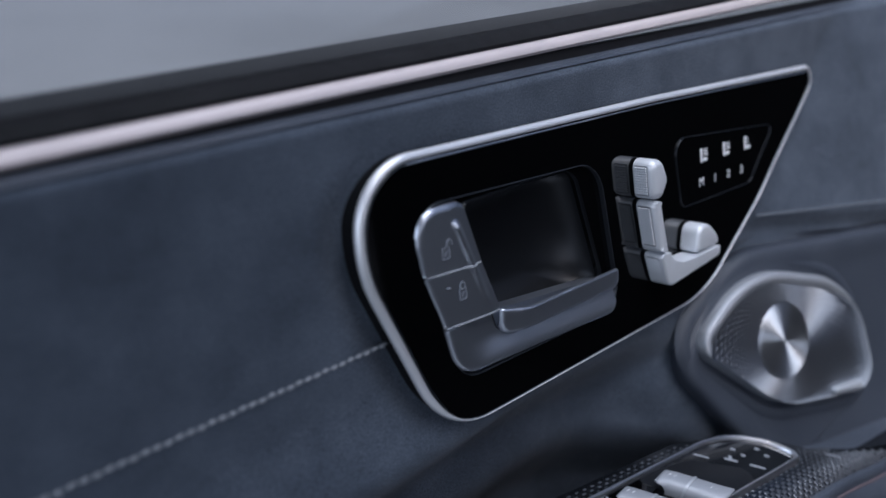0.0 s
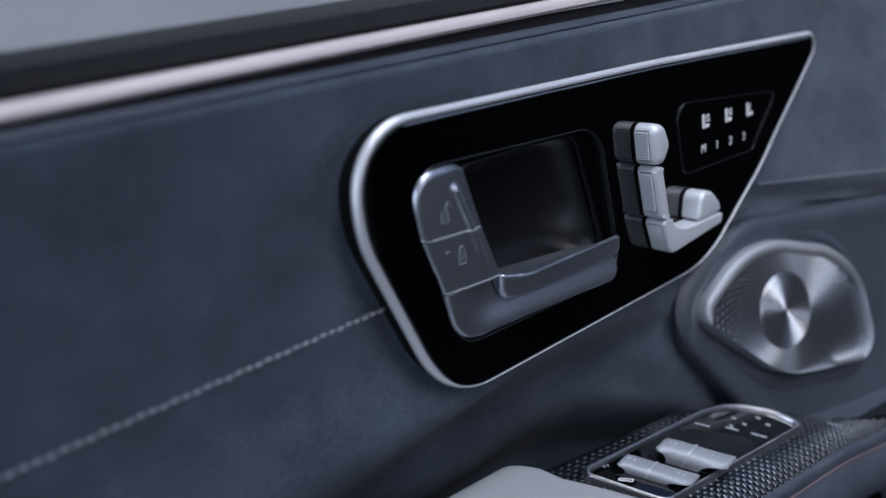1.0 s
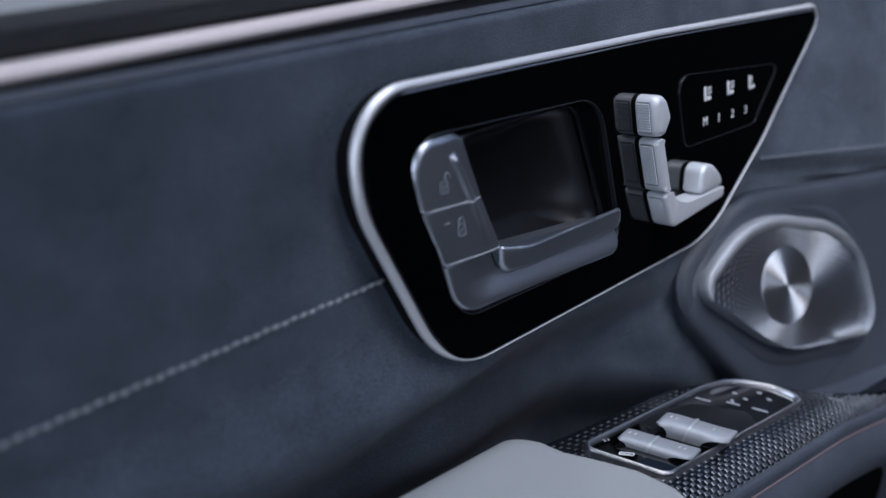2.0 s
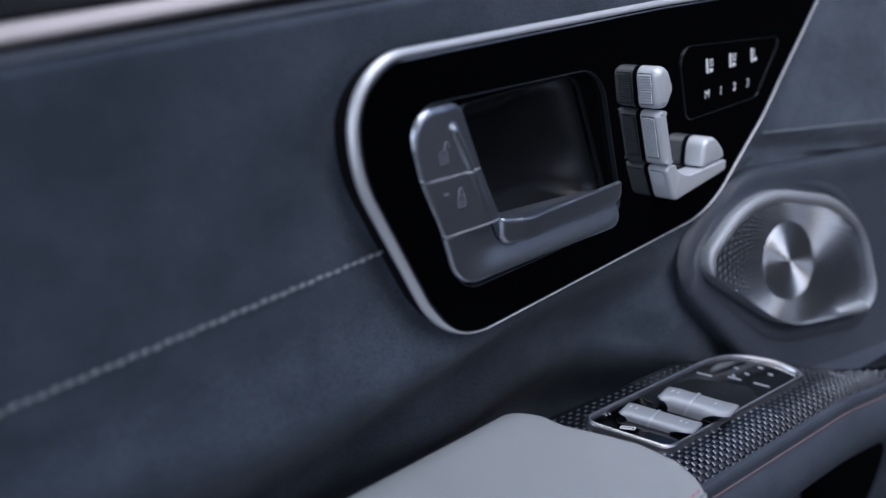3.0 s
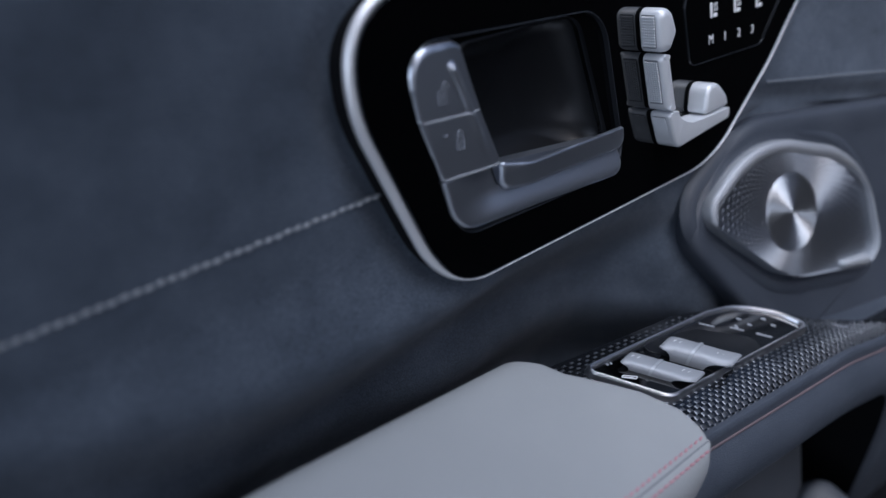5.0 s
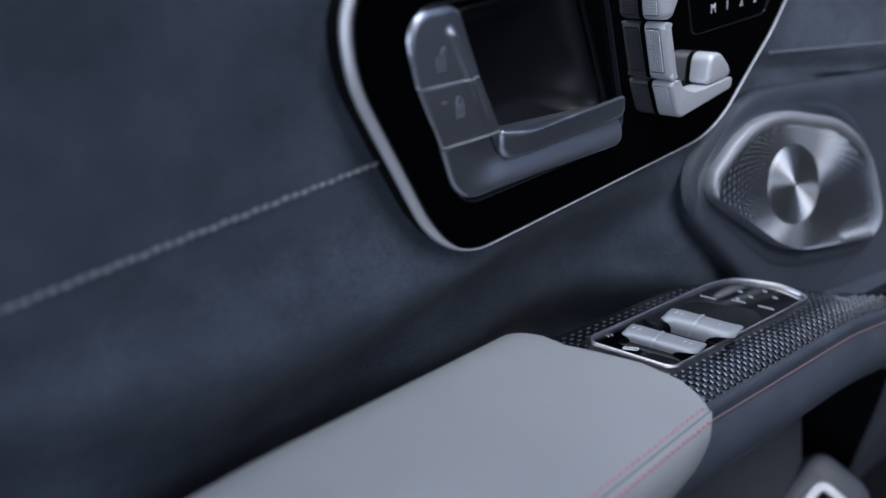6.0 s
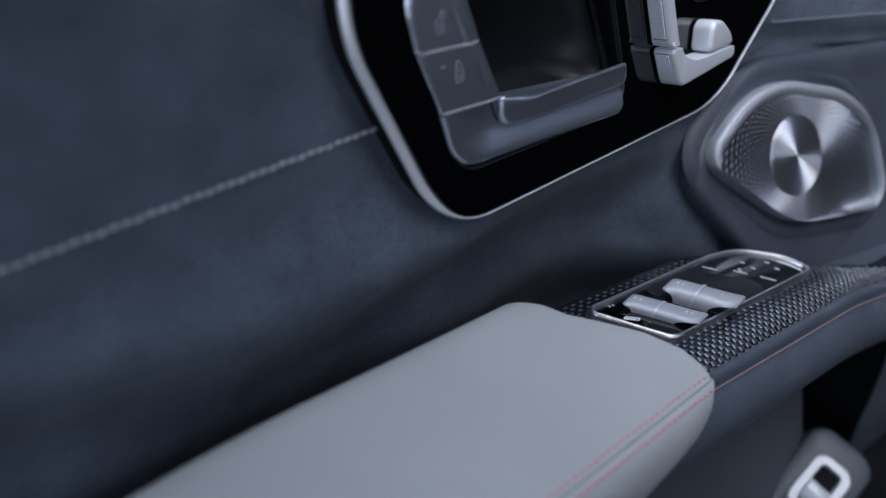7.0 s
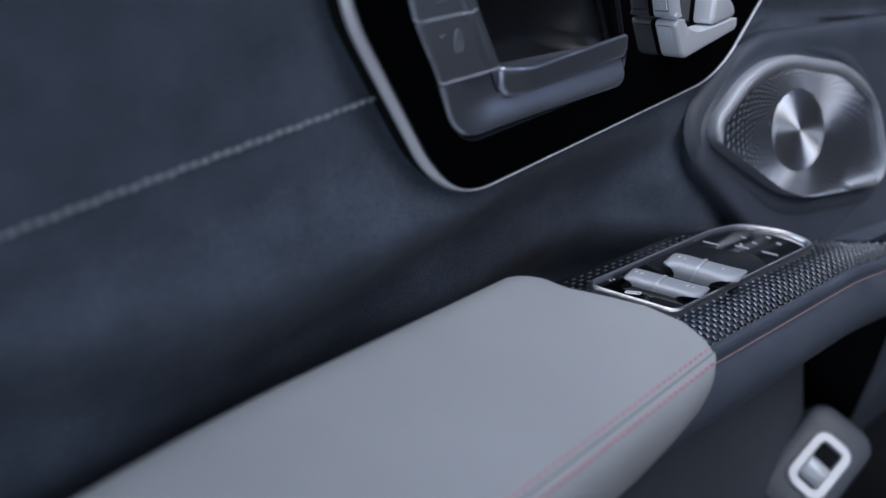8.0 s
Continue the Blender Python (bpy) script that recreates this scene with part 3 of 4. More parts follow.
# grey strip on the right side stands for the reflection along the bevel
part("key_edge", layered(subdivided(rounded(KEY_OUTLINE, 10), 0.003), [(-0.0002, 0.0066), (-0.0002, 0.0078), (0.0004, 0.0081), (0.0014, 0.0079), (0.0015, 0.0066)], ring=True,
                         taper=lambda o: 0.12 + 1.0 * smooth(0.5, 0.75, o.x)), KEYEDGE, keypad, "dark grey edge, broad on the right for the bevel's reflection")


def seat_symbol(u, v, s, k):
    bm = bmesh.new()
    block([(u - 0.40 * s, v - 0.50 * s, 0.1 * s), (u - 0.10 * s, v - 0.50 * s, 0.1 * s), (u - 0.22 * s, v + 0.50 * s, 0.1 * s), (u - 0.50 * s, v + 0.50 * s, 0.1 * s)],
          0.0078, 0.0080, 0.0001, bm=bm)
    block([(u - 0.05 * s, v - 0.50 * s, 0.1 * s), (u + 0.45 * s, v - 0.50 * s, 0.1 * s), (u + 0.45 * s, v - 0.25 * s, 0.1 * s), (u - 0.05 * s, v - 0.22 * s, 0.1 * s)],
          0.0078, 0.0080, 0.0001, bm=bm)
    for i in range(k):
        tube([Vector((u + (0.02 + 0.19 * i) * s + 0.06 * s * math.sin(t * 1.6), v + (-0.12 + 0.13 * t) * s, 0.0079)) for t in range(5)], 0.00022, 5, bm)
    part("seat_symbol", bm, WHITE, keypad)


seat_symbol(0.1355, 0.0282, 0.0074, 3)
seat_symbol(0.1582, 0.0270, 0.0074, 3)
seat_symbol(0.1808, 0.0258, 0.0074, 1)


def lettering(text, u, v, size):
    cu = bpy.data.curves.new("lettering", "FONT")
    cu.body, cu.size, cu.align_x, cu.align_y, cu.extrude = text, size, "CENTER", "CENTER", 0.0001
    tmp = new("lettering", cu)
    me = bpy.data.meshes.new_from_object(tmp.evaluated_get(bpy.context.evaluated_depsgraph_get()))
    bpy.data.objects.remove(tmp)
    me.materials.clear()
    me.materials.append(WHITE)
    ob = new("lettering", me)
    ob.parent = keypad
    ob.matrix_local = pose(u, v, 0.00795)


for text, u, v in (("M", 0.1335, 0.0142), ("1", 0.1470, 0.0134), ("2", 0.1609, 0.0127), ("3", 0.1749, 0.0119)):
    lettering(text, u, v, 0.0062)

# ---------------------------------------------------------------- loudspeaker
speaker = thing("loudspeaker", SPEAKER, "door loudspeaker with a spun steel grille in a dark blue surround", "loudspeaker")
POD_OUTLINE = subdivided(rounded([(-0.0200, 0.0595, 0.06), (-0.0520, 0.0470, 0.05), (-0.0868, 0.0130, 0.022), (-0.020, -0.092, 0.02), (0.22, -0.15, 0.02), (0.26, 0.0125, 0.02)], 10), 0.015)
part("surround", layered(POD_OUTLINE, [(0.0180, -0.050), (0.0100, -0.026), (0.0030, -0.0175), (0.0, -0.0120), (0.0004, -0.0078), (0.0013, -0.0050), (0.0030, -0.0032), (0.0055, -0.0025), (0.0100, -0.0026), (0.0160, -0.0037), (0.0210, -0.0045)]),
     POD, speaker, "dark blue soft plastic surround")
RING = inset(subdivided(rounded([(-0.0800, 0.0225, 0.012), (-0.0200, -0.0345, 0.070), (0.0690, -0.0560, 0.018), (0.0655, 0.0175, 0.052), (-0.0225, 0.0515, 0.085)], 14), 0.010), 0.0012)


def ring_width(o):
    """Broad on the upper rear side, hardly there below."""
    return 0.04 + max(0.80 * smooth(-0.35, 0.45, 0.9 * o.y - 0.45 * o.x), 0.12 * smooth(-0.3, 0.4, o.x) * smooth(-0.7, -0.1, o.y))


part("cushion_edge", layered(RING, [(-0.0125, -0.0065), (-0.0105, -0.0044), (-0.0086, -0.0035), (-0.0068, -0.0030), (-0.0052, -0.0029), (-0.0037, -0.0034), (-0.0027, -0.0048), (-0.0023, -0.008)], ring=True), POD, speaker)
part("rim", layered(RING, [(0, -0.005), (0, 0.0014), (0.0012, 0.0032), (0.0035, 0.0040), (0.0065, 0.0036), (0.0088, 0.0018), (0.0094, -0.003)], ring=True, taper=ring_width), RINGMETAL, speaker, "satin silver rim")
FIELD = inset(RING, 0.0085, ring_width)
CX, CY, CR = -0.0070, 0.0018, 0.0220


def dome(x, y):
    d = math.hypot(x - CX, y - CY)
    return 0.0025 - 0.45 * d * d


bm = bmesh.new()
loops = []
for k in range(15):
    f = 1 - k / 15
    loops.append([bm.verts.new((CX + (p.x - CX) * f, CY + (p.y - CY) * f, dome(CX + (p.x - CX) * f, CY + (p.y - CY) * f))) for p in FIELD])
n = len(FIELD)
for a, b in zip(loops, loops[1:]):
    for i in range(n):
        bm.faces.new((a[i], a[(i + 1) % n], b[(i + 1) % n], b[i]))
bm.faces.new(loops[-1])
for v in bm.verts:
    v.co.x -= CX
    v.co.y -= CY
part("grille", bm, GRILLE, speaker, "spun steel grille", m=pose(CX, CY, 0))


bm = bmesh.new()
edge = inset(FIELD, 0.0016)
COUNT = 78
rad, k = CR + 0.0012, 0
while rad < 0.080:
    step = rad * 2 * math.pi / COUNT
    for j in range(COUNT):
        a = 2 * math.pi * (j + 0.5 * (k % 2)) / COUNT
        x, y = CX + rad * math.cos(a), CY + rad * math.sin(a)
        if not inside(edge, x, y):
            continue
        r = 0.43 * step
        bulge = 0.85
        z = dome(x, y)
        rows = [[bm.verts.new((x + f * r * math.cos(t), y + f * r * math.sin(t), z + h * r * bulge)) for t in (0, 0.785, 1.571, 2.356, 3.142, 3.927, 4.712, 5.498)]
                for f, h in ((1.0, -0.03), (0.80, 0.09), (0.40, 0.14))]
        for p, q in zip(rows, rows[1:]):
            for i in range(8):
                bm.faces.new((p[i], p[(i + 1) % 8], q[(i + 1) % 8], q[i]))
        bm.faces.new(rows[-1])
    rad += step * 0.90
    k += 1
for v in bm.verts:
    v.co.x -= CX
    v.co.y -= CY
tagged(part("grille_studs", bm, GRILLE, speaker, "rows of small raised studs", m=pose(CX, CY, 0)), kind="stuff")
circle = [Vector((CR * math.cos(2 * math.pi * k / 64), CR * math.sin(2 * math.pi * k / 64))) for k in range(64)]
part("centre_disc", layered(circle, [(0, 0.0005), (0, 0.0024), (0.0004, 0.0027), (0.004, 0.0028), (0.010, 0.0029), (0.018, 0.0030)]), DISC, speaker, "polished round centre disc",
     m=pose(CX, CY, 0))
part("badge", block([(0.0260, -0.0395, 0.002), (0.0262, -0.0435, 0.002), (0.0520, -0.0500, 0.003), (0.0535, -0.0440, 0.004)], -0.004, 0.0055, 0.0020), PALE, speaker, "small pale metal badge")

# ---------------------------------------------------------------- armrest
rest = thing("armrest", ARM, "door armrest with a light grey leather pad and red stitching", "armrest")
SECTION = [(0.0130, -0.030), (0.0150, -0.010), (0.0165, 0.001), (0.0150, 0.0062), (0.0110, 0.0090), (0.0040, 0.0104), (-0.010, 0.0108), (-0.025, 0.0104), (-0.040, 0.0096),
           (-0.050, 0.0086), (-0.0540, 0.0080), (-0.0556, 0.0074), (-0.0570, 0.0074), (-0.0600, 0.0055), (-0.0630, 0.0010), (-0.0649, -0.0060), (-0.0654, -0.0140), (-0.0646, -0.0205), (-0.0605, -0.0270),
           (-0.045, -0.030)]


def refined(pts, steps=3):
    """A closed section made smoother by a spline through its corners."""
    out = []
    n = len(pts)
    for i in range(n):
        p = [Vector(pts[(i + k) % n]) for k in (-1, 0, 1, 2)]
        for j in range(steps):
            t = j / steps
            q = 0.5 * (2 * p[1] + (p[2] - p[0]) * t + (2 * p[0] - 5 * p[1] + 4 * p[2] - p[3]) * t * t + (3 * p[1] - p[0] - 3 * p[2] + p[3]) * t ** 3)
            out.append((q.x, q.y))
    return out


def pad_end(v, w):
    """Where the pad ends ahead: a bow across the top, falling back below the seam."""
    if v > -0.0560 and w > 0:
        return float(np.interp(v, (-0.0560, -0.050, -0.040, -0.025, -0.010, 0.004, 0.020), (0.0010, 0.0035, 0.0040, -0.0020, -0.0135, -0.0245, -0.036)))
    return float(np.interp(w, (-0.030, -0.020, -0.014, -0.006, 0.001, 0.0055, 0.0074), (-0.085, -0.056, -0.036, -0.0155, -0.0075, -0.0030, 0.0010))) if v < 0 else -0.036


def pad_side(v, u):
    """The pad swells towards the door ahead of the elbow."""
    return v - 0.02 * smooth(-0.15, -0.5, u) + (0.0050 * smooth(-0.23, -0.11, u) if v > 0 else 0.0)


bm = bmesh.new()
us = span(-0.55, 0.0, 40)
cols = []
cen = (-0.025, -0.012)
for v, w in refined(SECTION):
    end = pad_end(v, w)
    col = [bm.verts.new((-0.55 + (end - 0.003 + 0.55) * (i / 39), pad_side(v, u), w)) for i, u in enumerate(us)]
    for du, k in ((0.0016, 0.008), (0.0026, 0.025), (0.0030, 0.06)):
        col.append(bm.verts.new((end - 0.003 + du, pad_side(v, 0) + (cen[0] - v) * k, w + (cen[1] - w) * k)))
    cols.append(col)
for a, b in zip(cols, cols[1:] + cols[:1]):
    for i in range(len(a) - 1):
        bm.faces.new((a[i], a[i + 1], b[i + 1], b[i]))
bm.faces.new([c[-1] for c in cols])
bm.faces.new([c[0] for c in cols])
part("pad", bm, PAD, rest, "light grey leather pad")
SEAM_V = lambda u: -0.0560 - 0.02 * smooth(-0.15, -0.5, u)
part("pad_seam", tube([Vector((u, SEAM_V(u), 0.0073)) for u in span(-0.45, -0.0008, 40)], 0.0004), SEAM, rest)
stitches(rest, [(-0.0030 - 0.0038 * i, SEAM_V(-0.0038 * i) + 0.0023, 0.0080, 10) for i in range(64)], RED, 0.0031, 0.0011, 0.0006)
stitches(rest, [(-0.0060 - 0.0038 * i, SEAM_V(-0.0038 * i) - 0.0028, 0.0067, -6) for i in range(64)], RED, 0.0031, 0.0011, 0.0006)


def outer(u):
    return -0.0498 - 0.09 * (u - 0.0184)


BODY = [(0.0008, -0.0037), (-0.0008, -0.0036), (-0.0018, -0.0043), (-0.0027, -0.0064), (-0.0033, -0.0100), (-0.0074, -0.0134), (-0.0122, -0.0198), (-0.0148, -0.0285), (-0.0125, -0.0360), (0.004, -0.041),
        (0.04, -0.044), (0.05, -0.044), (0.05, -0.0240), (0.020, -0.0095), (0.006, -0.0078)]


def sag(u):
    """The armrest bows down at its front end."""
    return -0.009 * smooth(0.135, 0.22, u)


bm = bmesh.new()
loops = []
for u in span(-0.55, 0.09, 40) + span(0.094, 0.25, 70) + span(0.26, 0.42, 12):
    # the lower edge arches down into the pillar ahead of the pocket
    fall = 0.17 * (1 - math.sqrt(max(0.0, 1 - smooth(0.186, 0.262, u) ** 2)))
    loops.append([bm.verts.new((u + (0.30 * fall if w < -0.028 else 0.0), v + outer(max(u, -0.03)), w + sag(u) - (fall if w < -0.028 else 0.0))) for v, w in BODY])
for a, b in zip(loops, loops[1:]):
    for i in range(len(BODY)):
        f = bm.faces.new((a[i], a[(i + 1) % len(BODY)], b[(i + 1) % len(BODY)], b[i]))
        # underside faces go near-black: the shade below the armrest as colour
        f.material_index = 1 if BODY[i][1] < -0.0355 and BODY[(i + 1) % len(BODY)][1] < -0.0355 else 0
bm.faces.new(loops[0][::-1])
bm.faces.new(loops[-1])
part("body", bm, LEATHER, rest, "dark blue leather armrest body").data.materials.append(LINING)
part("piping", tube([Vector((u, outer(u) - 0.0034, -0.0098 + sag(u))) for u in span(-0.01, 0.42, 40)], 0.0007), PIPING, rest, "thin dusky pink piping")
TRIM = [Vector((-0.045, outer(-0.045) + 0.0003)), Vector((0.250, outer(0.250) + 0.0003)), Vector((0.250, -0.0700)), Vector((0.1582, -0.0372)), Vector((0.1240, -0.0080)), Vector((0.0835, 0.0060)),
        Vector((0.0100, 0.0125)), Vector((-0.045, 0.0180))]
trim = part("carbon_trim", layered(subdivided(TRIM, 0.006), [(0, -0.009), (0, -0.0057), (0.002, -0.0045), (0.005, -0.0031), (0.009, -0.0018), (0.0135, -0.0014)], taper=lambda o: 0.08 + 0.92 * smooth(-0.75, -0.95, o.y)), CARBON, rest, "glossy black woven carbon trim")
# the trim bows down with the armrest
bm = bmesh.new()
bm.from_mesh(trim.data)
bmesh.ops.triangulate(bm, faces=[f for f in bm.faces if len(f.verts) > 4])
for k in range(12, 25):
    bmesh.ops.bisect_plane(bm, geom=bm.verts[:] + bm.edges[:] + bm.faces[:], plane_co=(k * 0.01, 0, 0), plane_no=(1, 0, 0))
for v in bm.verts:
    v.co.z += sag(v.co.x)
bm.to_mesh(trim.data)
bm.free()

SWO = subdivided(rounded([(-0.0026, 0.0036, 0.004), (0.0178, -0.0314, 0.011), (0.1398, -0.0421, 0.005), (0.1368, -0.0262, 0.05), (0.1185, -0.0085, 0.05), (0.0960, -0.0034, 0.05)], 10), 0.01)
# raised tows of the weave
PU, PV = 0.0027, 0.0020
EDGE_ROWS = 7
TILT_V = Vector((1, -0.09)).normalized()
ACROSS = Vector((-TILT_V.y, TILT_V.x))
O = Vector((0.0184, -0.0494))


def tow(bm, c, w, slope, wide, deep):
    """One visible tow, dipping at both ends under its neighbours."""
    rows = []
    for s, h in ((-0.5, -0.0002), (-0.40, 0.00010), (0.40, 0.00010), (0.5, -0.0002)):
        rows.append([bm.verts.new((*(c + TILT_V * (s * wide * PU) + ACROSS * (q * deep * PV)), w + slope * q * deep * PV + h * (1 if abs(q) < 0.3 else 0.85))) for q in (-0.5, 0, 0.5)])
    for a, b in zip(rows, rows[1:]):
        for k in range(2):
            bm.faces.new((a[k], a[k + 1], b[k + 1], b[k]))


def tow_data(wide, deep):
    one = bmesh.new()
    tow(one, Vector((0, 0)), 0.0, 0.0, wide, deep)
    data = bpy.data.meshes.new("tow")
    one.to_mesh(data)
    one.free()
    data.shade_smooth()
    data.materials.append(TOW)
    return data


def spread(j):
    """Width and depth of a row's tows, in cells; larger ones imitate the edge's brighter reflection."""
    return (1.32, 1.0) if j < 3 else (1.20, 0.94) if j < 5 else (1.05, 0.82) if j < EDGE_ROWS else (0.84, 0.56)


tow_meshes = {spread(j): tow_data(*spread(j)) for j in range(EDGE_ROWS + 1)}
rest_bm = bmesh.new()
BED, BED_EDGE = inset(TRIM, 0.0030), inset(TRIM, 0.0012)
for j in range(0, 62):
    for i in range(-27, 88):
        if (i + j) % 2:
            continue
        c = O + TILT_V * (i * PU) + ACROSS * (j * PV + 0.0012)
        if not inside(BED_EDGE if j < 2 else BED, c.x, c.y) or inside(SWO, c.x, c.y):
            continue
        rim = max(0.0, 0.0128 - (j * PV + 0.0012))
        w, slope = -0.0011 - 26.0 * rim ** 2 + sag(c.x), 52.0 * rim
        if 0.004 < c.x < 0.095 and j < 13:
            ob = new("tow", tow_meshes[spread(j)])
            ob.parent = trim
            ob.matrix_local = pose(c.x, c.y, w, math.degrees(math.atan(slope)))
        else:
            tow(rest_bm, c, w, slope, *spread(j))
tagged(part("weave", rest_bm, TOW, trim, "grey interlaced weave"), kind="stuff")

# ---------------------------------------------------------------- window switches
sw = thing("window_switch_unit", ARM, "black window and mirror switch unit with a silver frame", "switch unit")
part("frame", layered(SWO, [(-0.0003, -0.0015), (-0.0002, 0.0010), (0.0002, 0.0019), (0.0009, 0.0025), (0.0016, 0.0024), (0.0022, 0.0017), (0.0025, 0.0006), (0.0025, -0.001)], ring=True), FRAME, sw, "satin silver frame")
part("face_plate", layered(inset(SWO, 0.0022), [(0, -0.0014), (0, 0.0004)]), GLOSS, sw, "gloss black plate", smooth=False)


PROFILE = [(0.0, 0.0), (0.0, 0.38), (0.025, 0.56), (0.08, 0.72), (0.17, 0.84), (0.30, 0.92), (0.50, 0.97), (0.78, 1.0), (0.93, 0.97), (1.0, 0.84), (1.0, 0.0)]
AXIS, SIDE = Vector((0.545, -0.838, 0)), Vector((1, 0.10, 0)).normalized()


def rocker(foot, way, stand, reach, lip, length, tall):
    """A flip switch beside its divider: it stands on the plate for `stand`, then overhangs by `reach` above a finger scoop."""
    bm = bmesh.new()
    loops = []
    for x in [stand * k / 5 for k in range(6)] + [stand + reach * k for k in (0.02, 0.06, 0.12, 0.2, 0.32, 0.46, 0.6, 0.74, 0.86, 0.94, 0.98, 1.0)]:
        s = max(0.0, (x - stand) / reach)
        low = lip * math.sqrt(1 - (1 - s) ** 2)
        top = tall * (1 + (0.08 if way > 0 else -0.10) * s * s) - 0.0007 * max(0.0, (s - 0.86) / 0.14) ** 2
        trim_front = 0.16 * max(0.0, (s - 0.6) / 0.4) ** 2
        loops.append([bm.verts.new(Vector((*foot, 0.0003)) + AXIS * (way * x) + SIDE * ((trim_front + (1 - trim_front) * a) * length) + Vector((0, 0, b * top + low * (1 - b) ** 2)))
                      for a, b in PROFILE])
    n = len(PROFILE)
    for la, lb in zip(loops, loops[1:]):
        for i in range(n):
            bm.faces.new((la[i], la[(i + 1) % n], lb[(i + 1) % n], lb[i]))
    bm.faces.new(loops[0][::-1])
    bm.faces.new(loops[-1])
    body = part("rocker", bm, ROCKER, sw, "silver flip switch")
    # small raised window sign near the far edge
    c = Vector((*foot, 0.0003)) + AXIS * (way * (stand + 0.25 * reach)) + SIDE * (0.62 * length)
    z = 0.0003 + tall * 0.965
    bm = bmesh.new()
    for o in (-0.0013, 0.0013):
        q = c + AXIS * o
        tube([Vector((q.x - 0.0010, q.y, z)), Vector((q.x + 0.0010, q.y - 0.0003, z))], 0.00022, 5, bm)
    part("window_symbol", bm, WHITE, body)


for foot, tall, length, near, far in (((0.0240, -0.0159), 0.0041, 0.0108, (0.0090, 0.0050, 0.0024), (0.0098, 0.0095, 0.0026)),
                                      ((0.0470, -0.0215), 0.0073, 0.0122, (0.0077, 0.0068, 0.0054), (0.0076, 0.0110, 0.0056))):
    for way, (stand, reach, lip) in ((-1, near), (1, far)):
        rocker(foot, way, stand, reach, lip, length, tall)
    # pale slab paints the highlight on the edge between the two switches
    part("divider", sweep([(a * length * 1.01 - 0.0002, b * tall * 1.08 + 0.0002) for a, b in PROFILE], [(Vector((*foot, 0.0003)) + AXIS * o, SIDE, Vector((0, 0, 1))) for o in (-0.0006, 0.0006)]),
         PALE, sw, "pale dividing line for the edge highlight between two switches")
part("switch_well", block([(0.0380, -0.0012, 0.003), (0.0570, -0.0358, 0.003), (0.0945, -0.0365, 0.005), (0.1005, -0.0285, 0.008), (0.0790, -0.0085, 0.012), (0.0560, -0.0030, 0.006)], -0.0010, 0.00065, 0.0002), BOWLMAT, sw, "dark recess round the switches")
# printed marks: unreadable symbols as plain bars; the first paints the recess's bright top
for u, v, a, b, turn in ((0.0874, -0.0098, 0.0078, 0.0013, -52), (0.0996, -0.0203, 0.0070, 0.0015, -52), (0.1010, -0.0192, 0.0018, 0.0036, -52), (0.1081, -0.0311, 0.0080, 0.0016, -54),
                         (0.1093, -0.0163, 0.0026, 0.0017, -52), (0.1098, -0.0221, 0.0024, 0.0018, -52), (0.1225, -0.0236, 0.0026, 0.0018, -52), (0.1219, -0.0295, 0.0026, 0.0018, -52),
                         (0.0136, -0.0008, 0.0012, 0.0012, 0), (0.0158, -0.0012, 0.0012, 0.0012, 0)):
    part("pale_mark", block([(-a / 2, -b / 2, 0.0004), (a / 2, -b / 2, 0.0004), (a / 2, b / 2, 0.0004), (-a / 2, b / 2, 0.0004)], 0.0, 0.0003, 0.0001), MARK, sw,
         m=pose(u, v, 0.0003, 0, 0, turn))
bm = layered(rounded([(-0.0044, -0.0010, 0.0004), (0.0028, -0.0010, 0.0006), (0.0044, 0.0010, 0.0004), (-0.0026, 0.0010, 0.0008)], 4),
             [(0, 0.0), (0, 0.0003), (0.00045, 0.0003), (0.00045, 0.0)], ring=True)
tube([Vector((-0.0026, -0.0002, 0.0002)), Vector((0.0020, -0.0001, 0.0002))], 0.0002, 5, bm)
part("car_symbol", bm, WHITE, sw, m=pose(0.0151, -0.0115, 0.0003, 0, 0, -40))
# small pale tab at the far end of the trim
part("tab", block([(-0.0045, -0.0008, 0.0006), (0.0045, -0.0008, 0.0006), (0.0045, 0.0008, 0.0006), (-0.0045, 0.0008, 0.0006)], -0.001, 0.0005, 0.0003), PRINT, trim,
     "small pale tab", m=pose(0.1677, -0.0492, -0.0012 + sag(0.1677), 0, 3, -45))

# ---------------------------------------------------------------- lower door and pocket switch
lower = thing("wall_lower", pose(0, 0, 0), "charcoal lower door lining with a dark pocket", "door lining", kind="structure")


def low_y(z):
    return -0.006 - 0.20 * (0.66 - z)


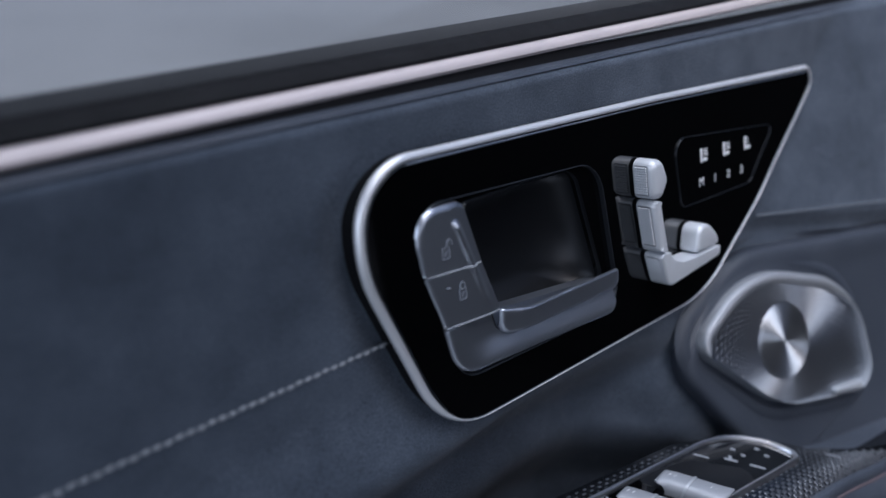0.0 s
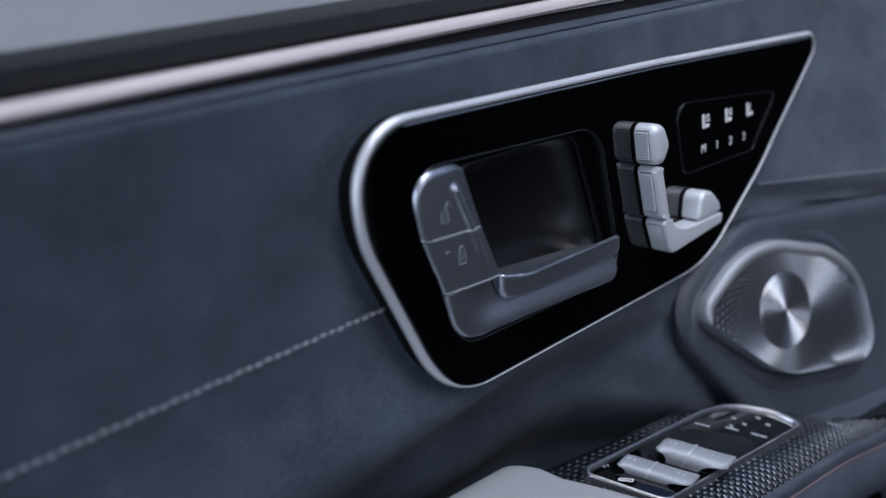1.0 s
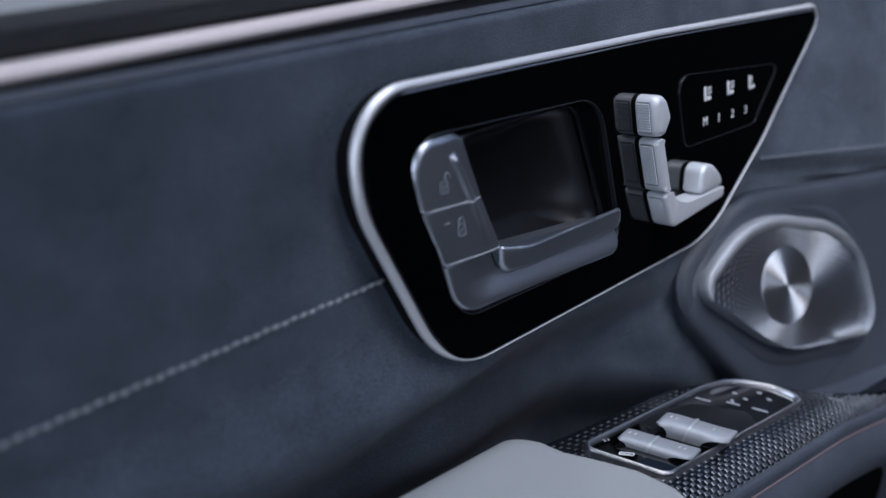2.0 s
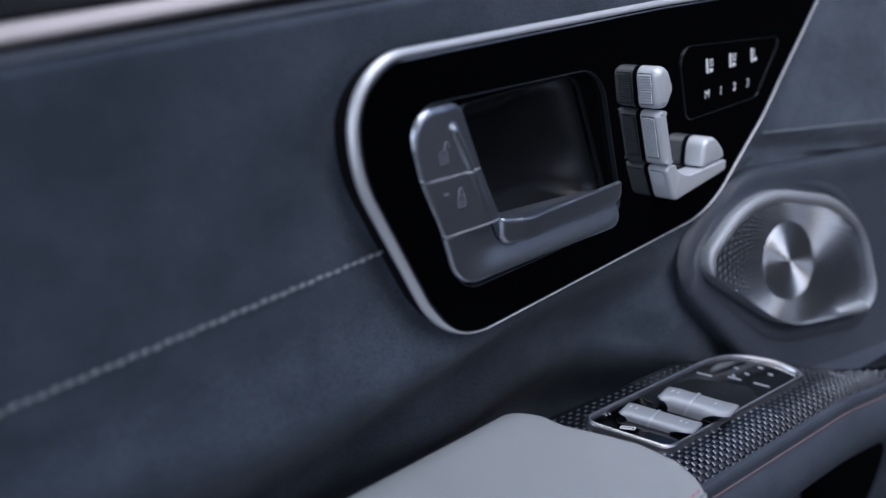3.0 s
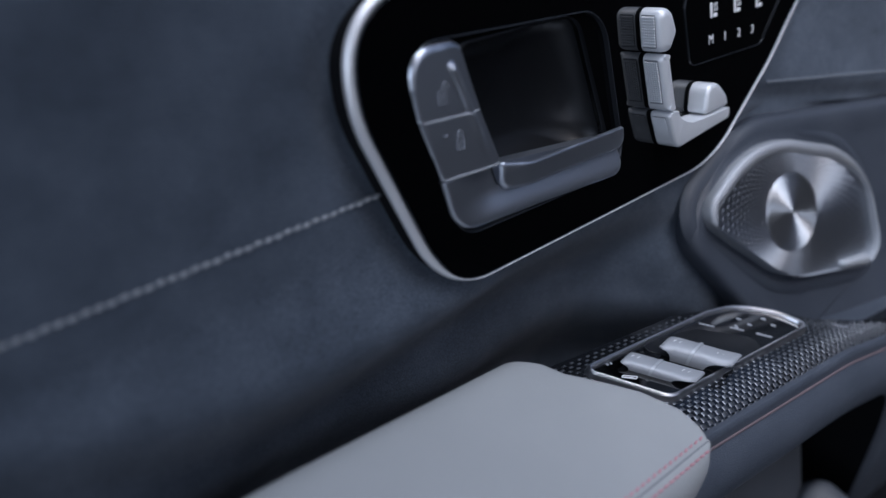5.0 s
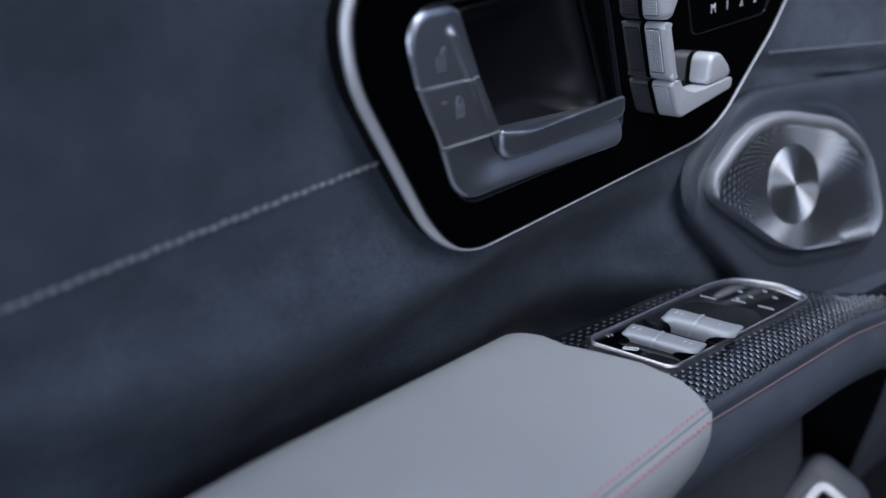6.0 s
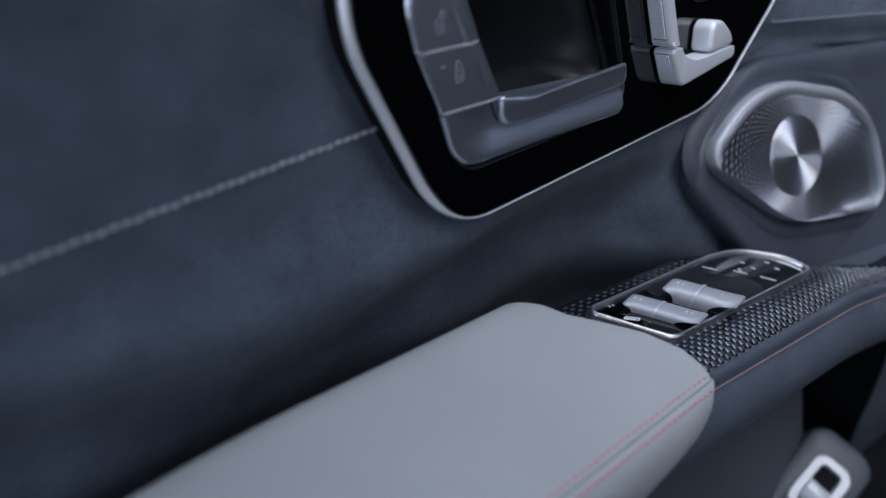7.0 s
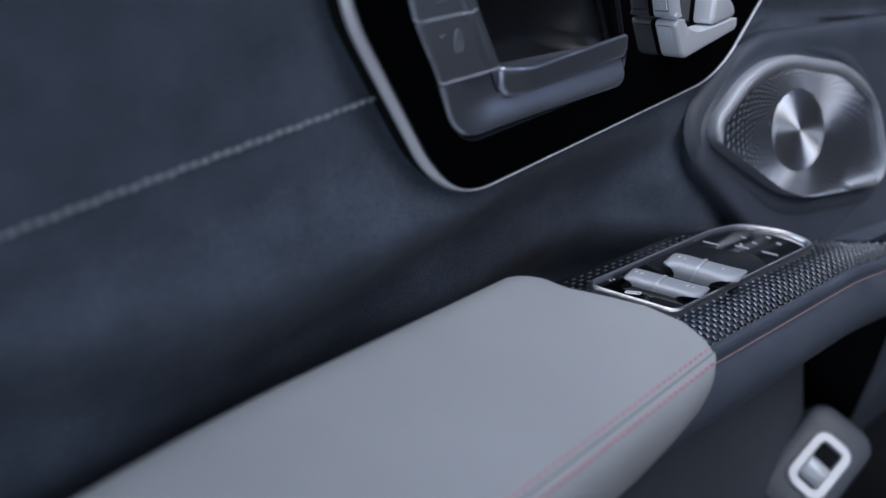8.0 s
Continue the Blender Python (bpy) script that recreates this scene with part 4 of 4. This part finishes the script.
bm = bmesh.new()
zs = span(0.66, 0.21, 40)
rows = []
for k, back in [(k, 0.0) for k in span(0.0, 1.0, 20)] + [(1.012, 0.0020), (1.024, 0.0070), (1.034, 0.0150), (1.041, 0.0260), (1.046, 0.0400), (1.048, 0.10)]:
    rows.append([bm.verts.new((-0.6 + k * (0.795 + 0.09 * smooth(0.572, 0.65, z)), low_y(z) + back, z)) for z in zs])
for a, b in zip(rows, rows[1:]):
    for i in range(len(a) - 1):
        bm.faces.new((a[i], a[i + 1], b[i + 1], b[i]))
part("lower_lining", bm, LOWER, lower)
# near-black sheet closes the pocket, its deep shade put into the colour
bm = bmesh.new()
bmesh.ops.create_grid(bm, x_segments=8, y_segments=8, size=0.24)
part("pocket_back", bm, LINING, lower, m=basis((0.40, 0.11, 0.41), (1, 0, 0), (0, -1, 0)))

# slanting front edge of the pocket
part("pocket_edge", tube([Vector((x + 0.066, -0.050, z + 0.016)) for x, z in ((0.185, 0.598), (0.205, 0.590), (0.222, 0.580), (0.240, 0.568), (0.253, 0.557), (0.268, 0.541), (0.281, 0.524), (0.342, 0.428), (0.450, 0.25))],
                         0.012, 12), LOWER, lower)
CLIP = basis((0.1815, -0.0535, 0.5058), (0.753, -0.23, 0.61), (-0.45, -0.45, 0.77))
clip = thing("pocket_switch", CLIP, "pale silver rocker switch in a grey housing in the door pocket", "switch")
part("housing", layered(rounded([(-0.038, -0.026, 0.014), (0.038, -0.024, 0.014), (0.037, 0.023, 0.014), (-0.038, 0.019, 0.014)]),
                        [(0, -0.07), (0, -0.006), (0.002, -0.002), (0.007, 0.0)]), GREYPLASTIC, clip, "grey plastic housing")
CO = rounded([(-0.0220, -0.0160, 0.009), (0.0205, -0.0155, 0.009), (0.0200, 0.0112, 0.009), (-0.0212, 0.0108, 0.009)])
part("frame", layered(CO, [(0, -0.001), (0, 0.0015), (0.001, 0.0028), (0.0058, 0.0028), (0.0066, 0.0015), (0.0066, -0.001)], ring=True), PALE, clip, "pale silver frame")
part("well", layered(inset(CO, 0.0055), [(0, -0.001), (0, 0.0006)]), LINING, clip)
bm = sweep([(-0.008, 0), (-0.007, 0.002), (-0.002, 0.0050), (0.002, 0.0052), (0.006, 0.003), (0.007, 0)],
           [(Vector((-0.005, y - 0.0024, 0.0005)), Vector((1, 0, 0)), Vector((0, 0, 1)) * s) for y, s in ((-0.0073, 0.9), (-0.0066, 1), (0.0066, 1), (0.0073, 0.9))])
part("rocker", bm, PALE, clip, "pale silver rocker")
